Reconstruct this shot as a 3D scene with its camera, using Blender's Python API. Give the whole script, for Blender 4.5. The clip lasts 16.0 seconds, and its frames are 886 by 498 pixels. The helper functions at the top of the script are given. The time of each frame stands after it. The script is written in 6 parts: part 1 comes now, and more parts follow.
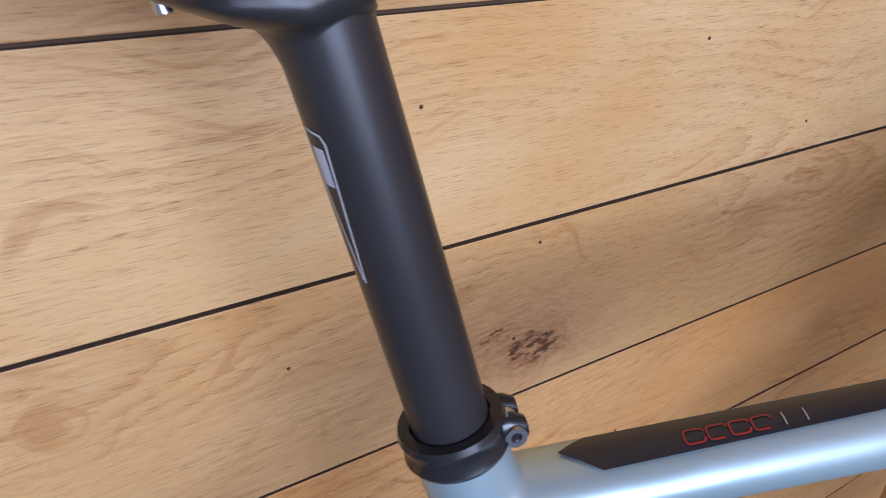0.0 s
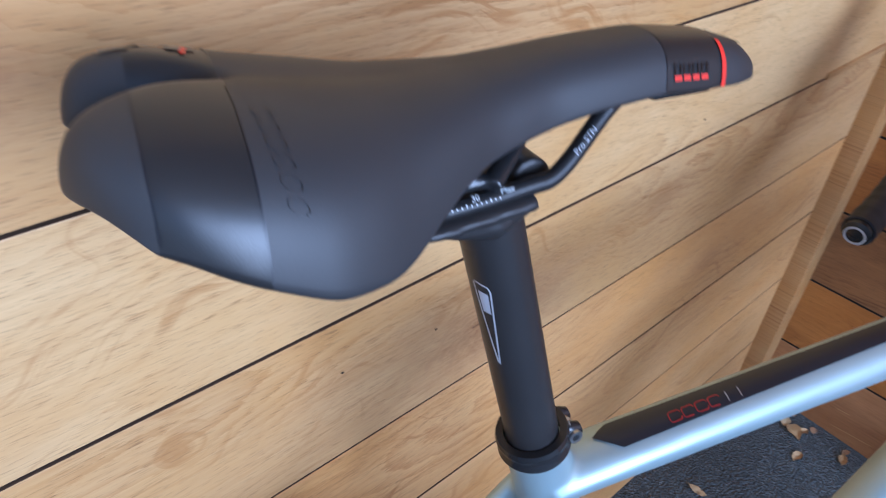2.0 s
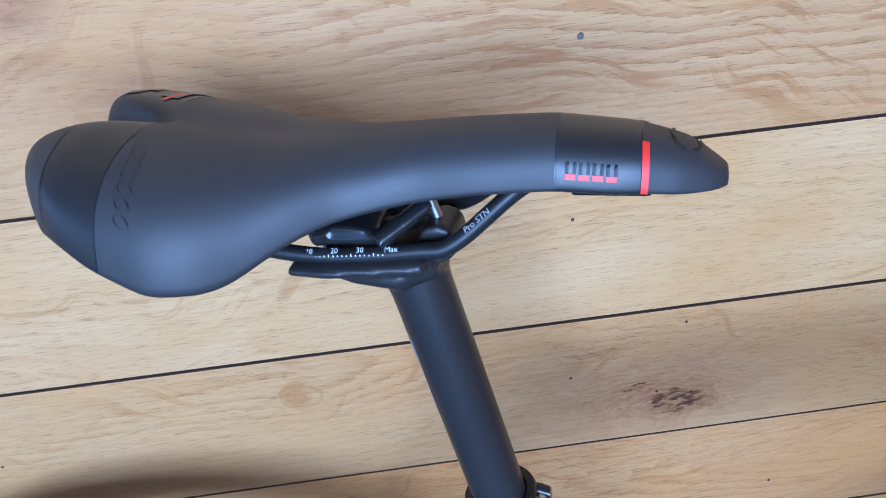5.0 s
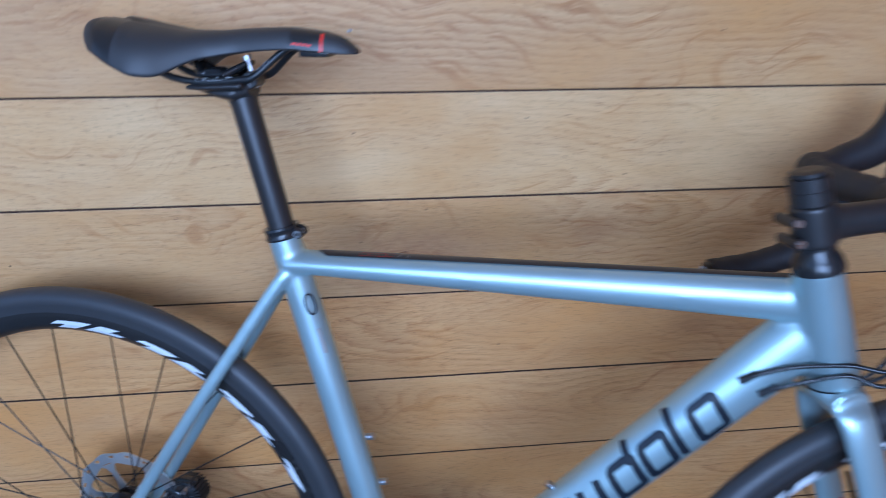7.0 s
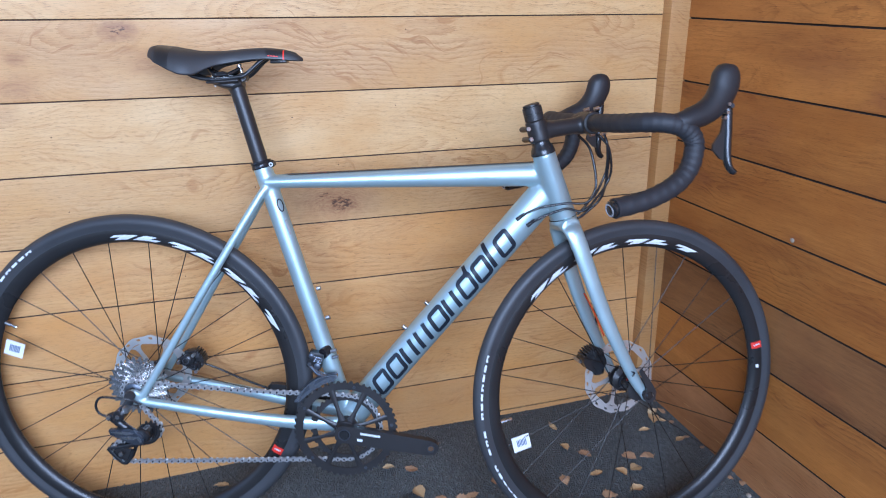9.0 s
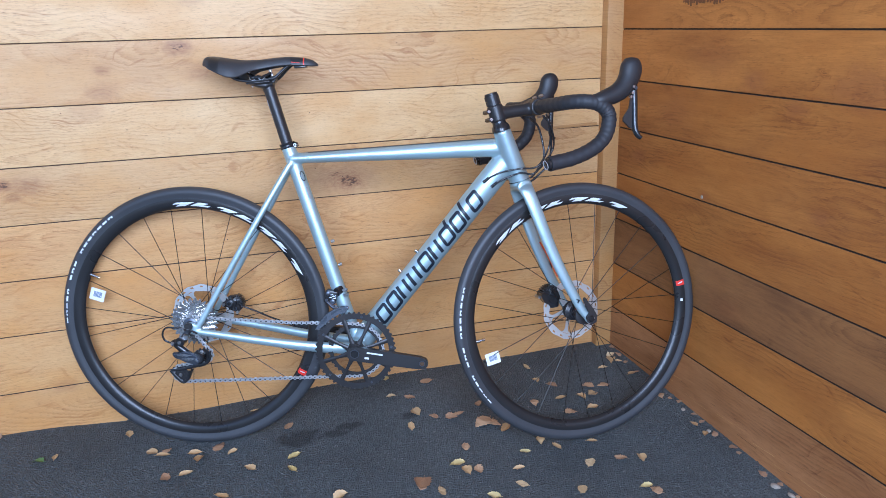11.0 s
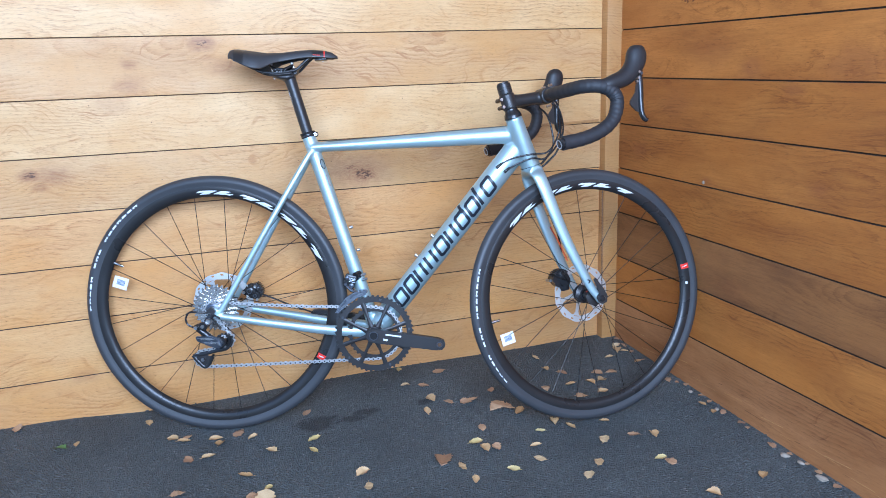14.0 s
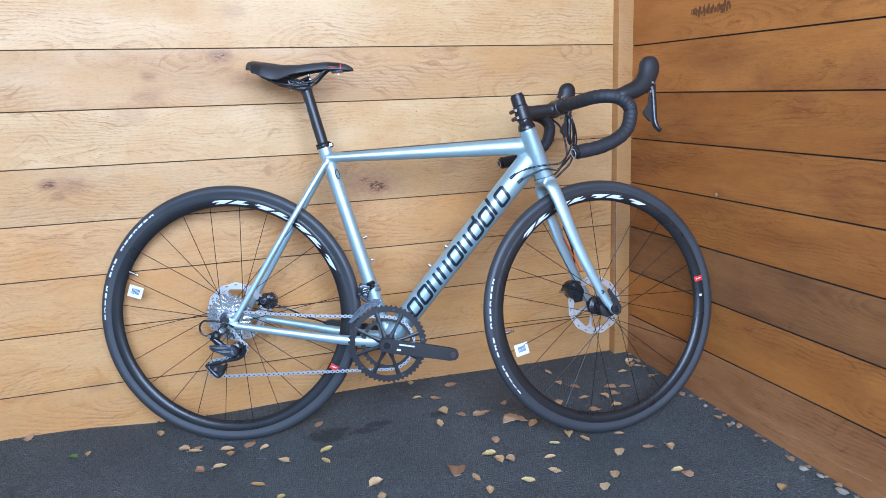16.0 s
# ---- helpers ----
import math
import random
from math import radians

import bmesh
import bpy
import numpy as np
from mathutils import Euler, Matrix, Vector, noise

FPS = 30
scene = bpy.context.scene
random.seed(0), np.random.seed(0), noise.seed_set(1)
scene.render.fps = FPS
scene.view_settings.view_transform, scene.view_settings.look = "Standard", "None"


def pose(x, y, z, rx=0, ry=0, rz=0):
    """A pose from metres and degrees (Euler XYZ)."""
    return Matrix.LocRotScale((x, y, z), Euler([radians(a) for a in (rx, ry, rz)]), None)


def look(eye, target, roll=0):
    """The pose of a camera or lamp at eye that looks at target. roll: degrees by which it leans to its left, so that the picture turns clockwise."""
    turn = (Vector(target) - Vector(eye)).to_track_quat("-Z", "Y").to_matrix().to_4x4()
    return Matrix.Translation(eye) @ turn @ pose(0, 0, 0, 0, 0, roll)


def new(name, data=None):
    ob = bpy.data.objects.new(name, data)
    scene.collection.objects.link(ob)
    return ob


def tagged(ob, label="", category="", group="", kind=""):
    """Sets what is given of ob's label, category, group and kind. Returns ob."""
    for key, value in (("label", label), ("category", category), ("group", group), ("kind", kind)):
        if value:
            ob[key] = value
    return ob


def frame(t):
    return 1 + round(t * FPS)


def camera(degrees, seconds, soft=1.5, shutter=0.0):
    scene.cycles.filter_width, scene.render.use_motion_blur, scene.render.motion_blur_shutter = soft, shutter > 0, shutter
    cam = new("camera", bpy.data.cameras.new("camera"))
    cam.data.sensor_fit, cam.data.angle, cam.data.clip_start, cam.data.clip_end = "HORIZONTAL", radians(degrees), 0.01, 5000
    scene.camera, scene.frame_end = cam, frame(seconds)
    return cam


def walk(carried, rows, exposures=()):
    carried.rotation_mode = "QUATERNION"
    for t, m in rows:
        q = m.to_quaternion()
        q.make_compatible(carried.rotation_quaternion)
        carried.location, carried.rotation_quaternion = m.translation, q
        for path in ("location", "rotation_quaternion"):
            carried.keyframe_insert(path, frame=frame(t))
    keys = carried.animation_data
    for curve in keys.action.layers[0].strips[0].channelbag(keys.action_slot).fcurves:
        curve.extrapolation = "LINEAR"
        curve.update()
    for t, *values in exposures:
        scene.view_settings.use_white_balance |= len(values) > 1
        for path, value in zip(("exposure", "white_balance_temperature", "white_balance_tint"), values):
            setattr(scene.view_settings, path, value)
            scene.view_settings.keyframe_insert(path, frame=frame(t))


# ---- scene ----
cam = camera(64.8, 16.0, soft=0.7, shutter=0.5)
PATH = [
    (0, (0.17, -0.319, 0.942), (1.084, 1.174, -0.024), 1.1),
    (0.5, (0.136, -0.322, 0.959), (1.138, 1.096, -0.034), 0.1),
    (1, (0.087, -0.305, 0.974), (1.319, 0.905, -0.035), 1.5),
    (1.5, (0.059, -0.297, 1.004), (1.349, 0.817, -0.041), 4.1),
    (2, (0.062, -0.296, 1.062), (1.191, 0.852, -0.125), 4.8),
    (2.5, (0.071, -0.307, 1.097), (1.05, 0.93, -0.132), 6.3),
    (3, (0.102, -0.328, 1.117), (0.858, 1.018, -0.154), 3.4),
    (3.2, (0.119, -0.336, 1.117), (0.789, 1.052, -0.158), 2.5),
    (5.3, (0.247, -0.396, 1.088), (0.276, 1.241, -0.06), -6.1),
    (5.5, (0.248, -0.409, 1.098), (0.247, 1.228, -0.051), -6.2),
    (6, (0.261, -0.535, 1.099), (0.181, 1.139, 0.008), -5.2),
    (6.5, (0.267, -0.727, 1.074), (0.34, 0.975, 0.025), -2.3),
    (7, (0.363, -0.87, 1.067), (0.575, 0.932, 0.225), 0.5),
    (7.5, (0.43, -1.066, 1.056), (0.743, 0.779, 0.348), -0.9),
    (8, (0.356, -1.192, 1.061), (0.871, 0.594, 0.322), -0.4),
    (8.5, (0.22, -1.362, 1.054), (0.813, 0.416, 0.358), -0.9),
    (9, (0.209, -1.501, 1.044), (0.775, 0.302, 0.389), -0.3),
    (9.5, (0.213, -1.638, 1.022), (0.736, 0.173, 0.356), -1.4),
    (9.7, (0.229, -1.696, 1.011), (0.722, 0.125, 0.347), -2.0),
    (11.8, (0.047, -1.962, 1.008), (0.648, -0.133, 0.463), -1.3),
    (12, (0.038, -1.965, 1.008), (0.639, -0.143, 0.443), -1.0),
    (12.5, (0.038, -1.992, 0.954), (0.622, -0.164, 0.392), -0.6),
    (13, (-0.004, -1.988, 0.914), (0.628, -0.156, 0.417), -0.3),
    (13.5, (-0.004, -1.982, 0.919), (0.656, -0.159, 0.426), -1.1),
    (14, (0.021, -1.993, 0.9), (0.629, -0.15, 0.419), -2.2),
    (14.5, (0.018, -1.992, 0.892), (0.604, -0.137, 0.43), -2.0),
    (15, (-0.01, -1.986, 0.882), (0.594, -0.132, 0.44), -2.2),
    (15.5, (0.005, -1.995, 0.877), (0.595, -0.135, 0.44), -2.3),
    (16, (-0.003, -2.0, 0.856), (0.596, -0.135, 0.454), -2.1),
]
walk(cam, [(t, look(eye, target, roll)) for t, eye, target, roll in PATH],
     exposures=[(0, 0.87, 5480, 25), (1, 0.97, 4930, 21), (2, 1.09, 4850, 19), (2.5, 1.47, 4770, 18), (5.5, 1.10, 4230, 13), (6, 1.13, 4240, 12), (6.5, 0.82, 4450, 14), (7, 0.60, 4500, 16), (7.5, 0.50, 4570, 16), (8, 0.74, 4770, 16), (8.5, 0.97, 4960, 18), (9, 1.03, 5080, 18), (12, 1.15, 5100, 15), (12.5, 1.26, 4960, 13), (14.5, 1.30, 5010, 13), (16, 1.20, 5060, 14)])

# ---------------------------------------------------------------- light
world = bpy.data.worlds.new("sky")
world.use_nodes = True
scene.world = world
SUN_TO = Vector((-0.35, 0.62, 0.70)).normalized()
wn = world.node_tree.nodes
sky = wn.new("ShaderNodeTexSky")
sky.sky_type, sky.sun_disc = "NISHITA", False
sky.sun_elevation = math.asin(SUN_TO.z)
sky.sun_rotation = math.atan2(SUN_TO.x, SUN_TO.y)
sky.dust_density, sky.air_density = 2.5, 1.0
wn["Background"].inputs["Strength"].default_value = 0.15
world.node_tree.links.new(sky.outputs[0], wn["Background"].inputs["Color"])
# the sun stands behind the building, which keeps the porch in open shade
sun = new("sun", bpy.data.lights.new("sun", "SUN"))
sun.data.energy, sun.data.angle, sun.data.color = 3.0, radians(0.5), (1.0, 0.95, 0.88)
sun.matrix_world = look(SUN_TO * 8, (0, 0, 0))
# daylight that enters by the open front of the porch
front_light = new("open_front_daylight", bpy.data.lights.new("open_front_daylight", "AREA"))
front_light.data.shape, front_light.data.size, front_light.data.size_y = "RECTANGLE", 2.1, 1.3
front_light.data.energy, front_light.data.color = 64.0, (0.82, 0.92, 1.0)
front_light.matrix_world = look((-0.16, -3.05, 1.66), (0.20, 0.0, 0.70))


# ---------------------------------------------------------------- helpers
def part(name, bm, material, parent=None, label="", m=None, smooth=True):
    """One mesh object made of a bmesh, under a thing or a part."""
    me = bpy.data.meshes.new(name)
    bm.to_mesh(me)
    bm.free()
    if smooth:
        me.shade_smooth()
        me.set_sharp_from_angle(angle=radians(38))
    ob = new(name, me)
    for mt in (material if isinstance(material, (list, tuple)) else [material]):
        me.materials.append(mt)
    if parent is not None:
        ob.parent = parent
    if m is not None:
        ob.matrix_basis = m
    if label:
        tagged(ob, label)
    return ob


def shared(name, mesh, parent, m):
    ob = new(name, mesh)
    ob.parent = parent
    ob.matrix_basis = m
    return ob


def thing(name, label, category, m=None, group="", kind=""):
    ob = new(name)
    ob.empty_display_size = 0.05
    if m is not None:
        ob.matrix_basis = m
    return tagged(ob, label, category, group, kind)


def curve_points(pts, steps=8):
    """A smooth line (Catmull-Rom) through the points; tuples of any length."""
    p = [np.array(q, float) for q in pts]
    p = [2 * p[0] - p[1]] + p + [2 * p[-1] - p[-2]]
    out = []
    for i in range(1, len(p) - 2):
        for k in range(steps):
            t = k / steps
            a, b, c, d = p[i - 1], p[i], p[i + 1], p[i + 2]
            out.append(0.5 * (2 * b + (c - a) * t + (2 * a - 5 * b + 4 * c - d) * t * t + (3 * b - a - 3 * c + d) * t ** 3))
    out.append(p[-2])
    return out


def sweep(bm, pts, radii, n=14, side=(0, 1, 0), caps=True, closed=False):
    """A tube along pts. radii: a number, or for each point a number or (half width along side, half height)."""
    pts = [Vector(q[:3]) for q in pts]
    if not isinstance(radii, (list, tuple)):
        radii = [radii] * len(pts)
    rings, ref = [], Vector(side)
    for i, q in enumerate(pts):
        if closed:
            d = pts[(i + 1) % len(pts)] - pts[i - 1]
        else:
            d = pts[min(i + 1, len(pts) - 1)] - pts[max(i - 1, 0)]
        d.normalize()
        a = (ref - d * ref.dot(d))
        if a.length < 1e-4:
            a = d.orthogonal()
        a.normalize()
        ref = a if side == "auto" else ref
        b = d.cross(a)
        r = radii[i]
        ra, rb = r if isinstance(r, (list, tuple)) else (r, r)
        rings.append([bm.verts.new(q + a * ra * math.cos(2 * math.pi * k / n) + b * rb * math.sin(2 * math.pi * k / n)) for k in range(n)])
    m = len(rings)
    for i in range(m if closed else m - 1):
        r0, r1 = rings[i], rings[(i + 1) % m]
        for k in range(n):
            bm.faces.new((r0[k], r0[(k + 1) % n], r1[(k + 1) % n], r1[k]))
    if caps and not closed:
        bm.faces.new(rings[0][::-1])
        bm.faces.new(rings[-1])
    return bm


def lathe(bm, profile, n=32, centre=(0, 0, 0), axis="Y", closed=False):
    """A body of revolution; profile rows are (radius, place along the axis)."""
    c = Vector(centre)
    rings = []
    for r, h in profile:
        ring = []
        for k in range(n):
            a = 2 * math.pi * k / n
            x, z = r * math.cos(a), r * math.sin(a)
            v = {"Y": (x, h, z), "Z": (x, z, h), "X": (h, x, z)}[axis]
            ring.append(bm.verts.new(c + Vector(v)))
        rings.append(ring)
    m = len(rings)
    for i in range(m if closed else m - 1):
        r0, r1 = rings[i], rings[(i + 1) % m]
        for k in range(n):
            bm.faces.new((r0[k], r0[(k + 1) % n], r1[(k + 1) % n], r1[k]))
    if not closed:
        for ring, (r, h) in ((rings[0], profile[0]), (rings[-1], profile[-1])):
            if r > 1e-6:
                bm.faces.new(ring)
    return bm


def box(bm, size, at=(0, 0, 0), rot=None, bevel=0.0):
    m = Matrix.Translation(at) @ (rot.to_4x4() if rot is not None else Matrix()) @ Matrix.Diagonal((*size, 1))
    got = bmesh.ops.create_cube(bm, size=1.0, matrix=m)
    if bevel:
        es = list({e for v in got["verts"] for e in v.link_edges})
        bmesh.ops.bevel(bm, geom=es, offset=bevel, segments=2, affect="EDGES", profile=0.6)
    return bm


def prism(bm, outline, depth, m=None):
    """A flat outline (x, z) with thickness along y, centred."""
    m = m or Matrix()
    lo = [bm.verts.new(m @ Vector((x, -depth / 2, z))) for x, z in outline]
    hi = [bm.verts.new(m @ Vector((x, depth / 2, z))) for x, z in outline]
    k = len(outline)
    bm.faces.new(lo)
    bm.faces.new(hi[::-1])
    for i in range(k):
        bm.faces.new((lo[i], hi[i], hi[(i + 1) % k], lo[(i + 1) % k]))
    return bm


def annulus(bm, outer, inner, depth, y=0.0, cx=0.0, cz=0.0):
    """A flat ring; outer and inner are lists of as many (x, z)."""
    k = len(outer)
    rows = []
    for o, h in ((outer, -1), (outer, 1), (inner, 1), (inner, -1)):
        rows.append([bm.verts.new((cx + x, y + h * depth / 2, cz + z)) for x, z in o])
    for a in range(4):
        r0, r1 = rows[a], rows[(a + 1) % 4]
        for i in range(k):
            bm.faces.new((r0[i], r0[(i + 1) % k], r1[(i + 1) % k], r1[i]))
    return bm


def gear_outline(teeth, root, tip):
    out = []
    for i in range(teeth):
        for k, r in ((0.0, root), (0.3, root), (0.45, tip), (0.72, tip)):
            a = 2 * math.pi * (i + k) / teeth
            out.append((r * math.cos(a), r * math.sin(a)))
    return out


def circle(r, n, start=0.0):
    return [(r * math.cos(start + 2 * math.pi * i / n), r * math.sin(start + 2 * math.pi * i / n)) for i in range(n)]


def fuse(ob, voxel, smooth=4):
    """Melts overlapping tubes into one welded skin."""
    r = ob.modifiers.new("weld", "REMESH")
    r.mode, r.voxel_size, r.use_smooth_shade = "VOXEL", voxel, True
    s = ob.modifiers.new("fillet", "SMOOTH")
    s.factor, s.iterations = 0.5, smooth
    return ob


# ---------------------------------------------------------------- materials
def material(name):
    mt = bpy.data.materials.new(name)
    mt.use_nodes = True
    t = mt.node_tree
    return mt, t.nodes, t.links, t.nodes["Principled BSDF"]


def node(nodes, kind, **vals):
    nd = nodes.new("ShaderNode" + kind)
    for k, v in vals.items():
        if k in ("operation", "blend_type", "data_type", "noise_dimensions", "feature", "interpolation_type", "wave_type", "bands_direction", "clamp"):
            if k == "operation":
                nd.operation = v
            elif k == "blend_type":
                nd.blend_type = v
            elif k == "data_type":
                nd.data_type = v
            elif k == "noise_dimensions":
                nd.noise_dimensions = v
            elif k == "feature":
                nd.feature = v
            elif k == "interpolation_type":
                nd.interpolation_type = v
            elif k == "clamp":
                nd.clamp = v
        else:
            nd.inputs[k].default_value = v
    return nd


def plain(name, colour, rough, metal=0.0, grain=400.0, bump=0.05, vary=0.12, coat=0.0, spec=0.5):
    """A surface with slight mottling, roughness marks and fine relief."""
    mt, n, l, b = material(name)
    co = n.new("ShaderNodeTexCoord")
    n1 = node(n, "TexNoise", Scale=grain, Detail=3.0)
    n2 = node(n, "TexNoise", Scale=9.0, Detail=4.0)
    l.new(co.outputs["Object"], n1.inputs["Vector"])
    l.new(co.outputs["Object"], n2.inputs["Vector"])
    mr = node(n, "MapRange", **{"From Min": 0.3, "From Max": 0.7, "To Min": 1 - vary, "To Max": 1 + vary})
    l.new(n2.outputs["Fac"], mr.inputs["Value"])
    hs = n.new("ShaderNodeHueSaturation")
    hs.inputs["Color"].default_value = (*colour, 1)
    l.new(mr.outputs[0], hs.inputs["Value"])
    l.new(hs.outputs[0], b.inputs["Base Color"])
    rr = node(n, "MapRange", **{"From Min": 0.3, "From Max": 0.7, "To Min": max(0.02, rough - 0.05), "To Max": min(1, rough + 0.06)})
    l.new(n2.outputs["Fac"], rr.inputs["Value"])
    l.new(rr.outputs[0], b.inputs["Roughness"])
    b.inputs["Metallic"].default_value = metal
    b.inputs["Coat Weight"].default_value = coat
    b.inputs["Specular IOR Level"].default_value = spec
    if bump:
        bp = node(n, "Bump", Strength=bump, Distance=0.001)
        l.new(n1.outputs["Fac"], bp.inputs["Height"])
        l.new(bp.outputs[0], b.inputs["Normal"])
    return mt


KNOTS_BACK = [(-0.408, 0.694, 0.017, 1.0), (-0.358, 0.690, 0.026, 0.7), (-0.388, 0.663, 0.012, 0.7), (0.412, 0.650, 0.024, 0.9), (0.448, 0.634, 0.026, 1.0), (0.428, 0.642, 0.050, 0.72),
              (0.037, 1.004, 0.020, 0.95), (0.085, 0.948, 0.024, 0.55), (-0.143, 0.957, 0.013, 0.7), (-0.150, 0.905, 0.020, 0.55), (0.055, 0.968, 0.012, 0.35), (-0.14, 0.915, 0.020, 0.35), (-0.36, 0.145, 0.022, 0.5),
              (0.679, 0.682, 0.020, 0.4), (0.085, 1.120, 0.020, 0.4), (-0.20, 0.862, 0.030, 0.35), (0.30, 0.36, 0.03, 0.3), (0.85, 0.52, 0.02, 0.35)]
KNOTS_SIDE = [(-0.573, 0.891, 0.026, 0.8), (-0.865, 0.893, 0.050, 0.6), (-0.708, 0.838, 0.018, 0.7), (-0.44, 0.596, 0.012, 0.8),
              (-0.139, 0.661, 0.020, 0.6), (-0.30, 0.80, 0.045, 0.45), (-0.44, 0.93, 0.05, 0.4), (-0.80, 0.62, 0.018, 0.6), (-0.30, 0.20, 0.05, 0.35), (-0.55, 0.32, 0.03, 0.3)]


def oak(name, along, knots, light=(0.70, 0.455, 0.205), dark=(0.42, 0.205, 0.068), GRAIN=0.75, FIGURE=0.52, BROAD=0.85, PORES=0.90, VARY=0.5, AMBER=0.85, STREAK=0.80):
    """Oiled oak boards: long grain, cathedral figure, pores, knots; each board differs."""
    mt, n, l, b = material(name)
    geo = n.new("ShaderNodeNewGeometry")
    sep = n.new("ShaderNodeSeparateXYZ")
    l.new(geo.outputs["Position"], sep.inputs[0])
    run, up = sep.outputs[along], sep.outputs["Z"]
    info = n.new("ShaderNodeObjectInfo")

    def math_(op, a, c=None, d=None):
        nd = n.new("ShaderNodeMath")
        nd.operation = op
        for i, v in enumerate((a, c, d)):
            if v is None:
                continue
            if isinstance(v, (int, float)):
                nd.inputs[i].default_value = v
            else:
                l.new(v, nd.inputs[i])
        return nd.outputs[0]

    def vec(a, c, d):
        nd = n.new("ShaderNodeCombineXYZ")
        for i, v in enumerate((a, c, d)):
            if isinstance(v, (int, float)):
                nd.inputs[i].default_value = v
            else:
                l.new(v, nd.inputs[i])
        return nd.outputs[0]

    def tex(v, scale, detail=4.0, rough=0.55):
        nd = node(n, "TexNoise", Scale=scale, Detail=detail, Roughness=rough)
        l.new(v, nd.inputs["Vector"])
        return nd.outputs["Fac"]

    seed = math_("MULTIPLY", info.outputs["Random"], 37.0)
    run_s = math_("ADD", run, seed)
    mid = n.new("ShaderNodeSeparateXYZ")
    l.new(info.outputs["Location"], mid.inputs[0])
    # knots: a dark cracked heart in a reddish ring
    wobble = math_("SUBTRACT", tex(vec(run, seed, math_("MULTIPLY", up, 1.6)), 34.0, 4.0, 0.65), 0.5)
    shade = bend = None
    for kx, kz, kr, kd in knots:
        dx = math_("MULTIPLY", math_("SUBTRACT", run, kx), 0.55)
        dz = math_("SUBTRACT", up, kz)
        d = math_("SQRT", math_("ADD", math_("MULTIPLY", dx, dx), math_("MULTIPLY", dz, dz)))
        q = math_("ABSOLUTE", math_("ADD", math_("DIVIDE", d, kr), math_("MULTIPLY", wobble, 1.1)))
        qq = math_("MULTIPLY", q, q)
        mask = math_("MULTIPLY", math_("POWER", 2.718, math_("MULTIPLY", qq, -0.40)), kr)
        bend = mask if bend is None else math_("ADD", bend, mask)
        core = math_("MULTIPLY", math_("POWER", 2.718, math_("MULTIPLY", math_("MULTIPLY", qq, q), -1.25)), kd)
        shade = core if shade is None else math_("MAXIMUM", shade, core)
    # year rings of the log cut lengthwise: nested points where the cut nears the heart, long lines elsewhere
    depth = math_("MULTIPLY", math_("SUBTRACT", tex(vec(math_("MULTIPLY", run_s, 1.5), seed, 0.0), 1.0, 2.0), 0.30), 0.22)
    sway = math_("MULTIPLY", math_("SUBTRACT", tex(vec(math_("MULTIPLY", run_s, 2.2), math_("ADD", seed, 5.0), math_("MULTIPLY", up, 3.0)), 1.0, 3.0), 0.5), 0.075)
    side = math_("ADD", math_("SUBTRACT", math_("SUBTRACT", up, mid.outputs["Z"]), math_("MULTIPLY", math_("SUBTRACT", info.outputs["Random"], 0.5), 0.16)), sway)
    radius = math_("SQRT", math_("ADD", math_("MULTIPLY", side, side), math_("MULTIPLY", depth, depth)))
    jag = math_("SUBTRACT", tex(vec(math_("MULTIPLY", run_s, 55.0), seed, math_("MULTIPLY", up, 420.0)), 1.0, 3.0, 0.6), 0.5)
    ring = math_("ADD", math_("ADD", math_("MULTIPLY", radius, 120.0), math_("MULTIPLY", jag, 0.75)), math_("MULTIPLY", bend, 95.0))
    late = math_("POWER", math_("FRACT", ring), 2.6)
    where = node(n, "MapRange", **{"From Min": 0.40, "From Max": 0.64, "To Min": 0.05, "To Max": 1.0})
    l.new(tex(vec(math_("MULTIPLY", run_s, 2.6), math_("ADD", seed, 3.0), math_("MULTIPLY", up, 11.0)), 1.0, 3.0), where.inputs["Value"])
    # open pores in short dashes, thicker in the late wood; fine long fibres
    pores = tex(vec(math_("MULTIPLY", run_s, 75.0), seed, math_("MULTIPLY", up, 1150.0)), 1.0, 2.0, 0.5)
    fibre = tex(vec(math_("MULTIPLY", run_s, 14.0), seed, math_("MULTIPLY", up, 520.0)), 1.0, 4.0, 0.65)
    broad = tex(vec(math_("MULTIPLY", run_s, 3.0), seed, math_("MULTIPLY", up, 12.0)), 1.0, 5.0, 0.6)
    mix = math_("ADD", math_("MULTIPLY", math_("SUBTRACT", fibre, 0.5), GRAIN), math_("MULTIPLY", math_("SUBTRACT", broad, 0.5), BROAD))
    mix = math_("ADD", mix, math_("ADD", 0.30, math_("MULTIPLY", math_("SUBTRACT", info.outputs["Random"], 0.5), VARY)))
    mix = math_("ADD", mix, math_("MULTIPLY", math_("MULTIPLY", late, where.outputs[0]), FIGURE))
    # brown streaks in the late wood of some stretches
    sm = node(n, "MapRange", **{"From Min": 0.56, "From Max": 0.68, "To Min": 0.0, "To Max": STREAK})
    l.new(tex(vec(math_("MULTIPLY", run_s, 11.0), math_("ADD", seed, 1.7), math_("ADD", math_("MULTIPLY", up, 120.0), math_("MULTIPLY", sway, 700.0))), 1.0, 4.0, 0.6), sm.inputs["Value"])
    mix = math_("ADD", mix, math_("MULTIPLY", sm.outputs[0], where.outputs[0]))
    cm = n.new("ShaderNodeMix")
    cm.data_type = "RGBA"
    cm.inputs["A"].default_value = (*light, 1)
    cm.inputs["B"].default_value = (*dark, 1)
    l.new(mix, cm.inputs["Factor"])
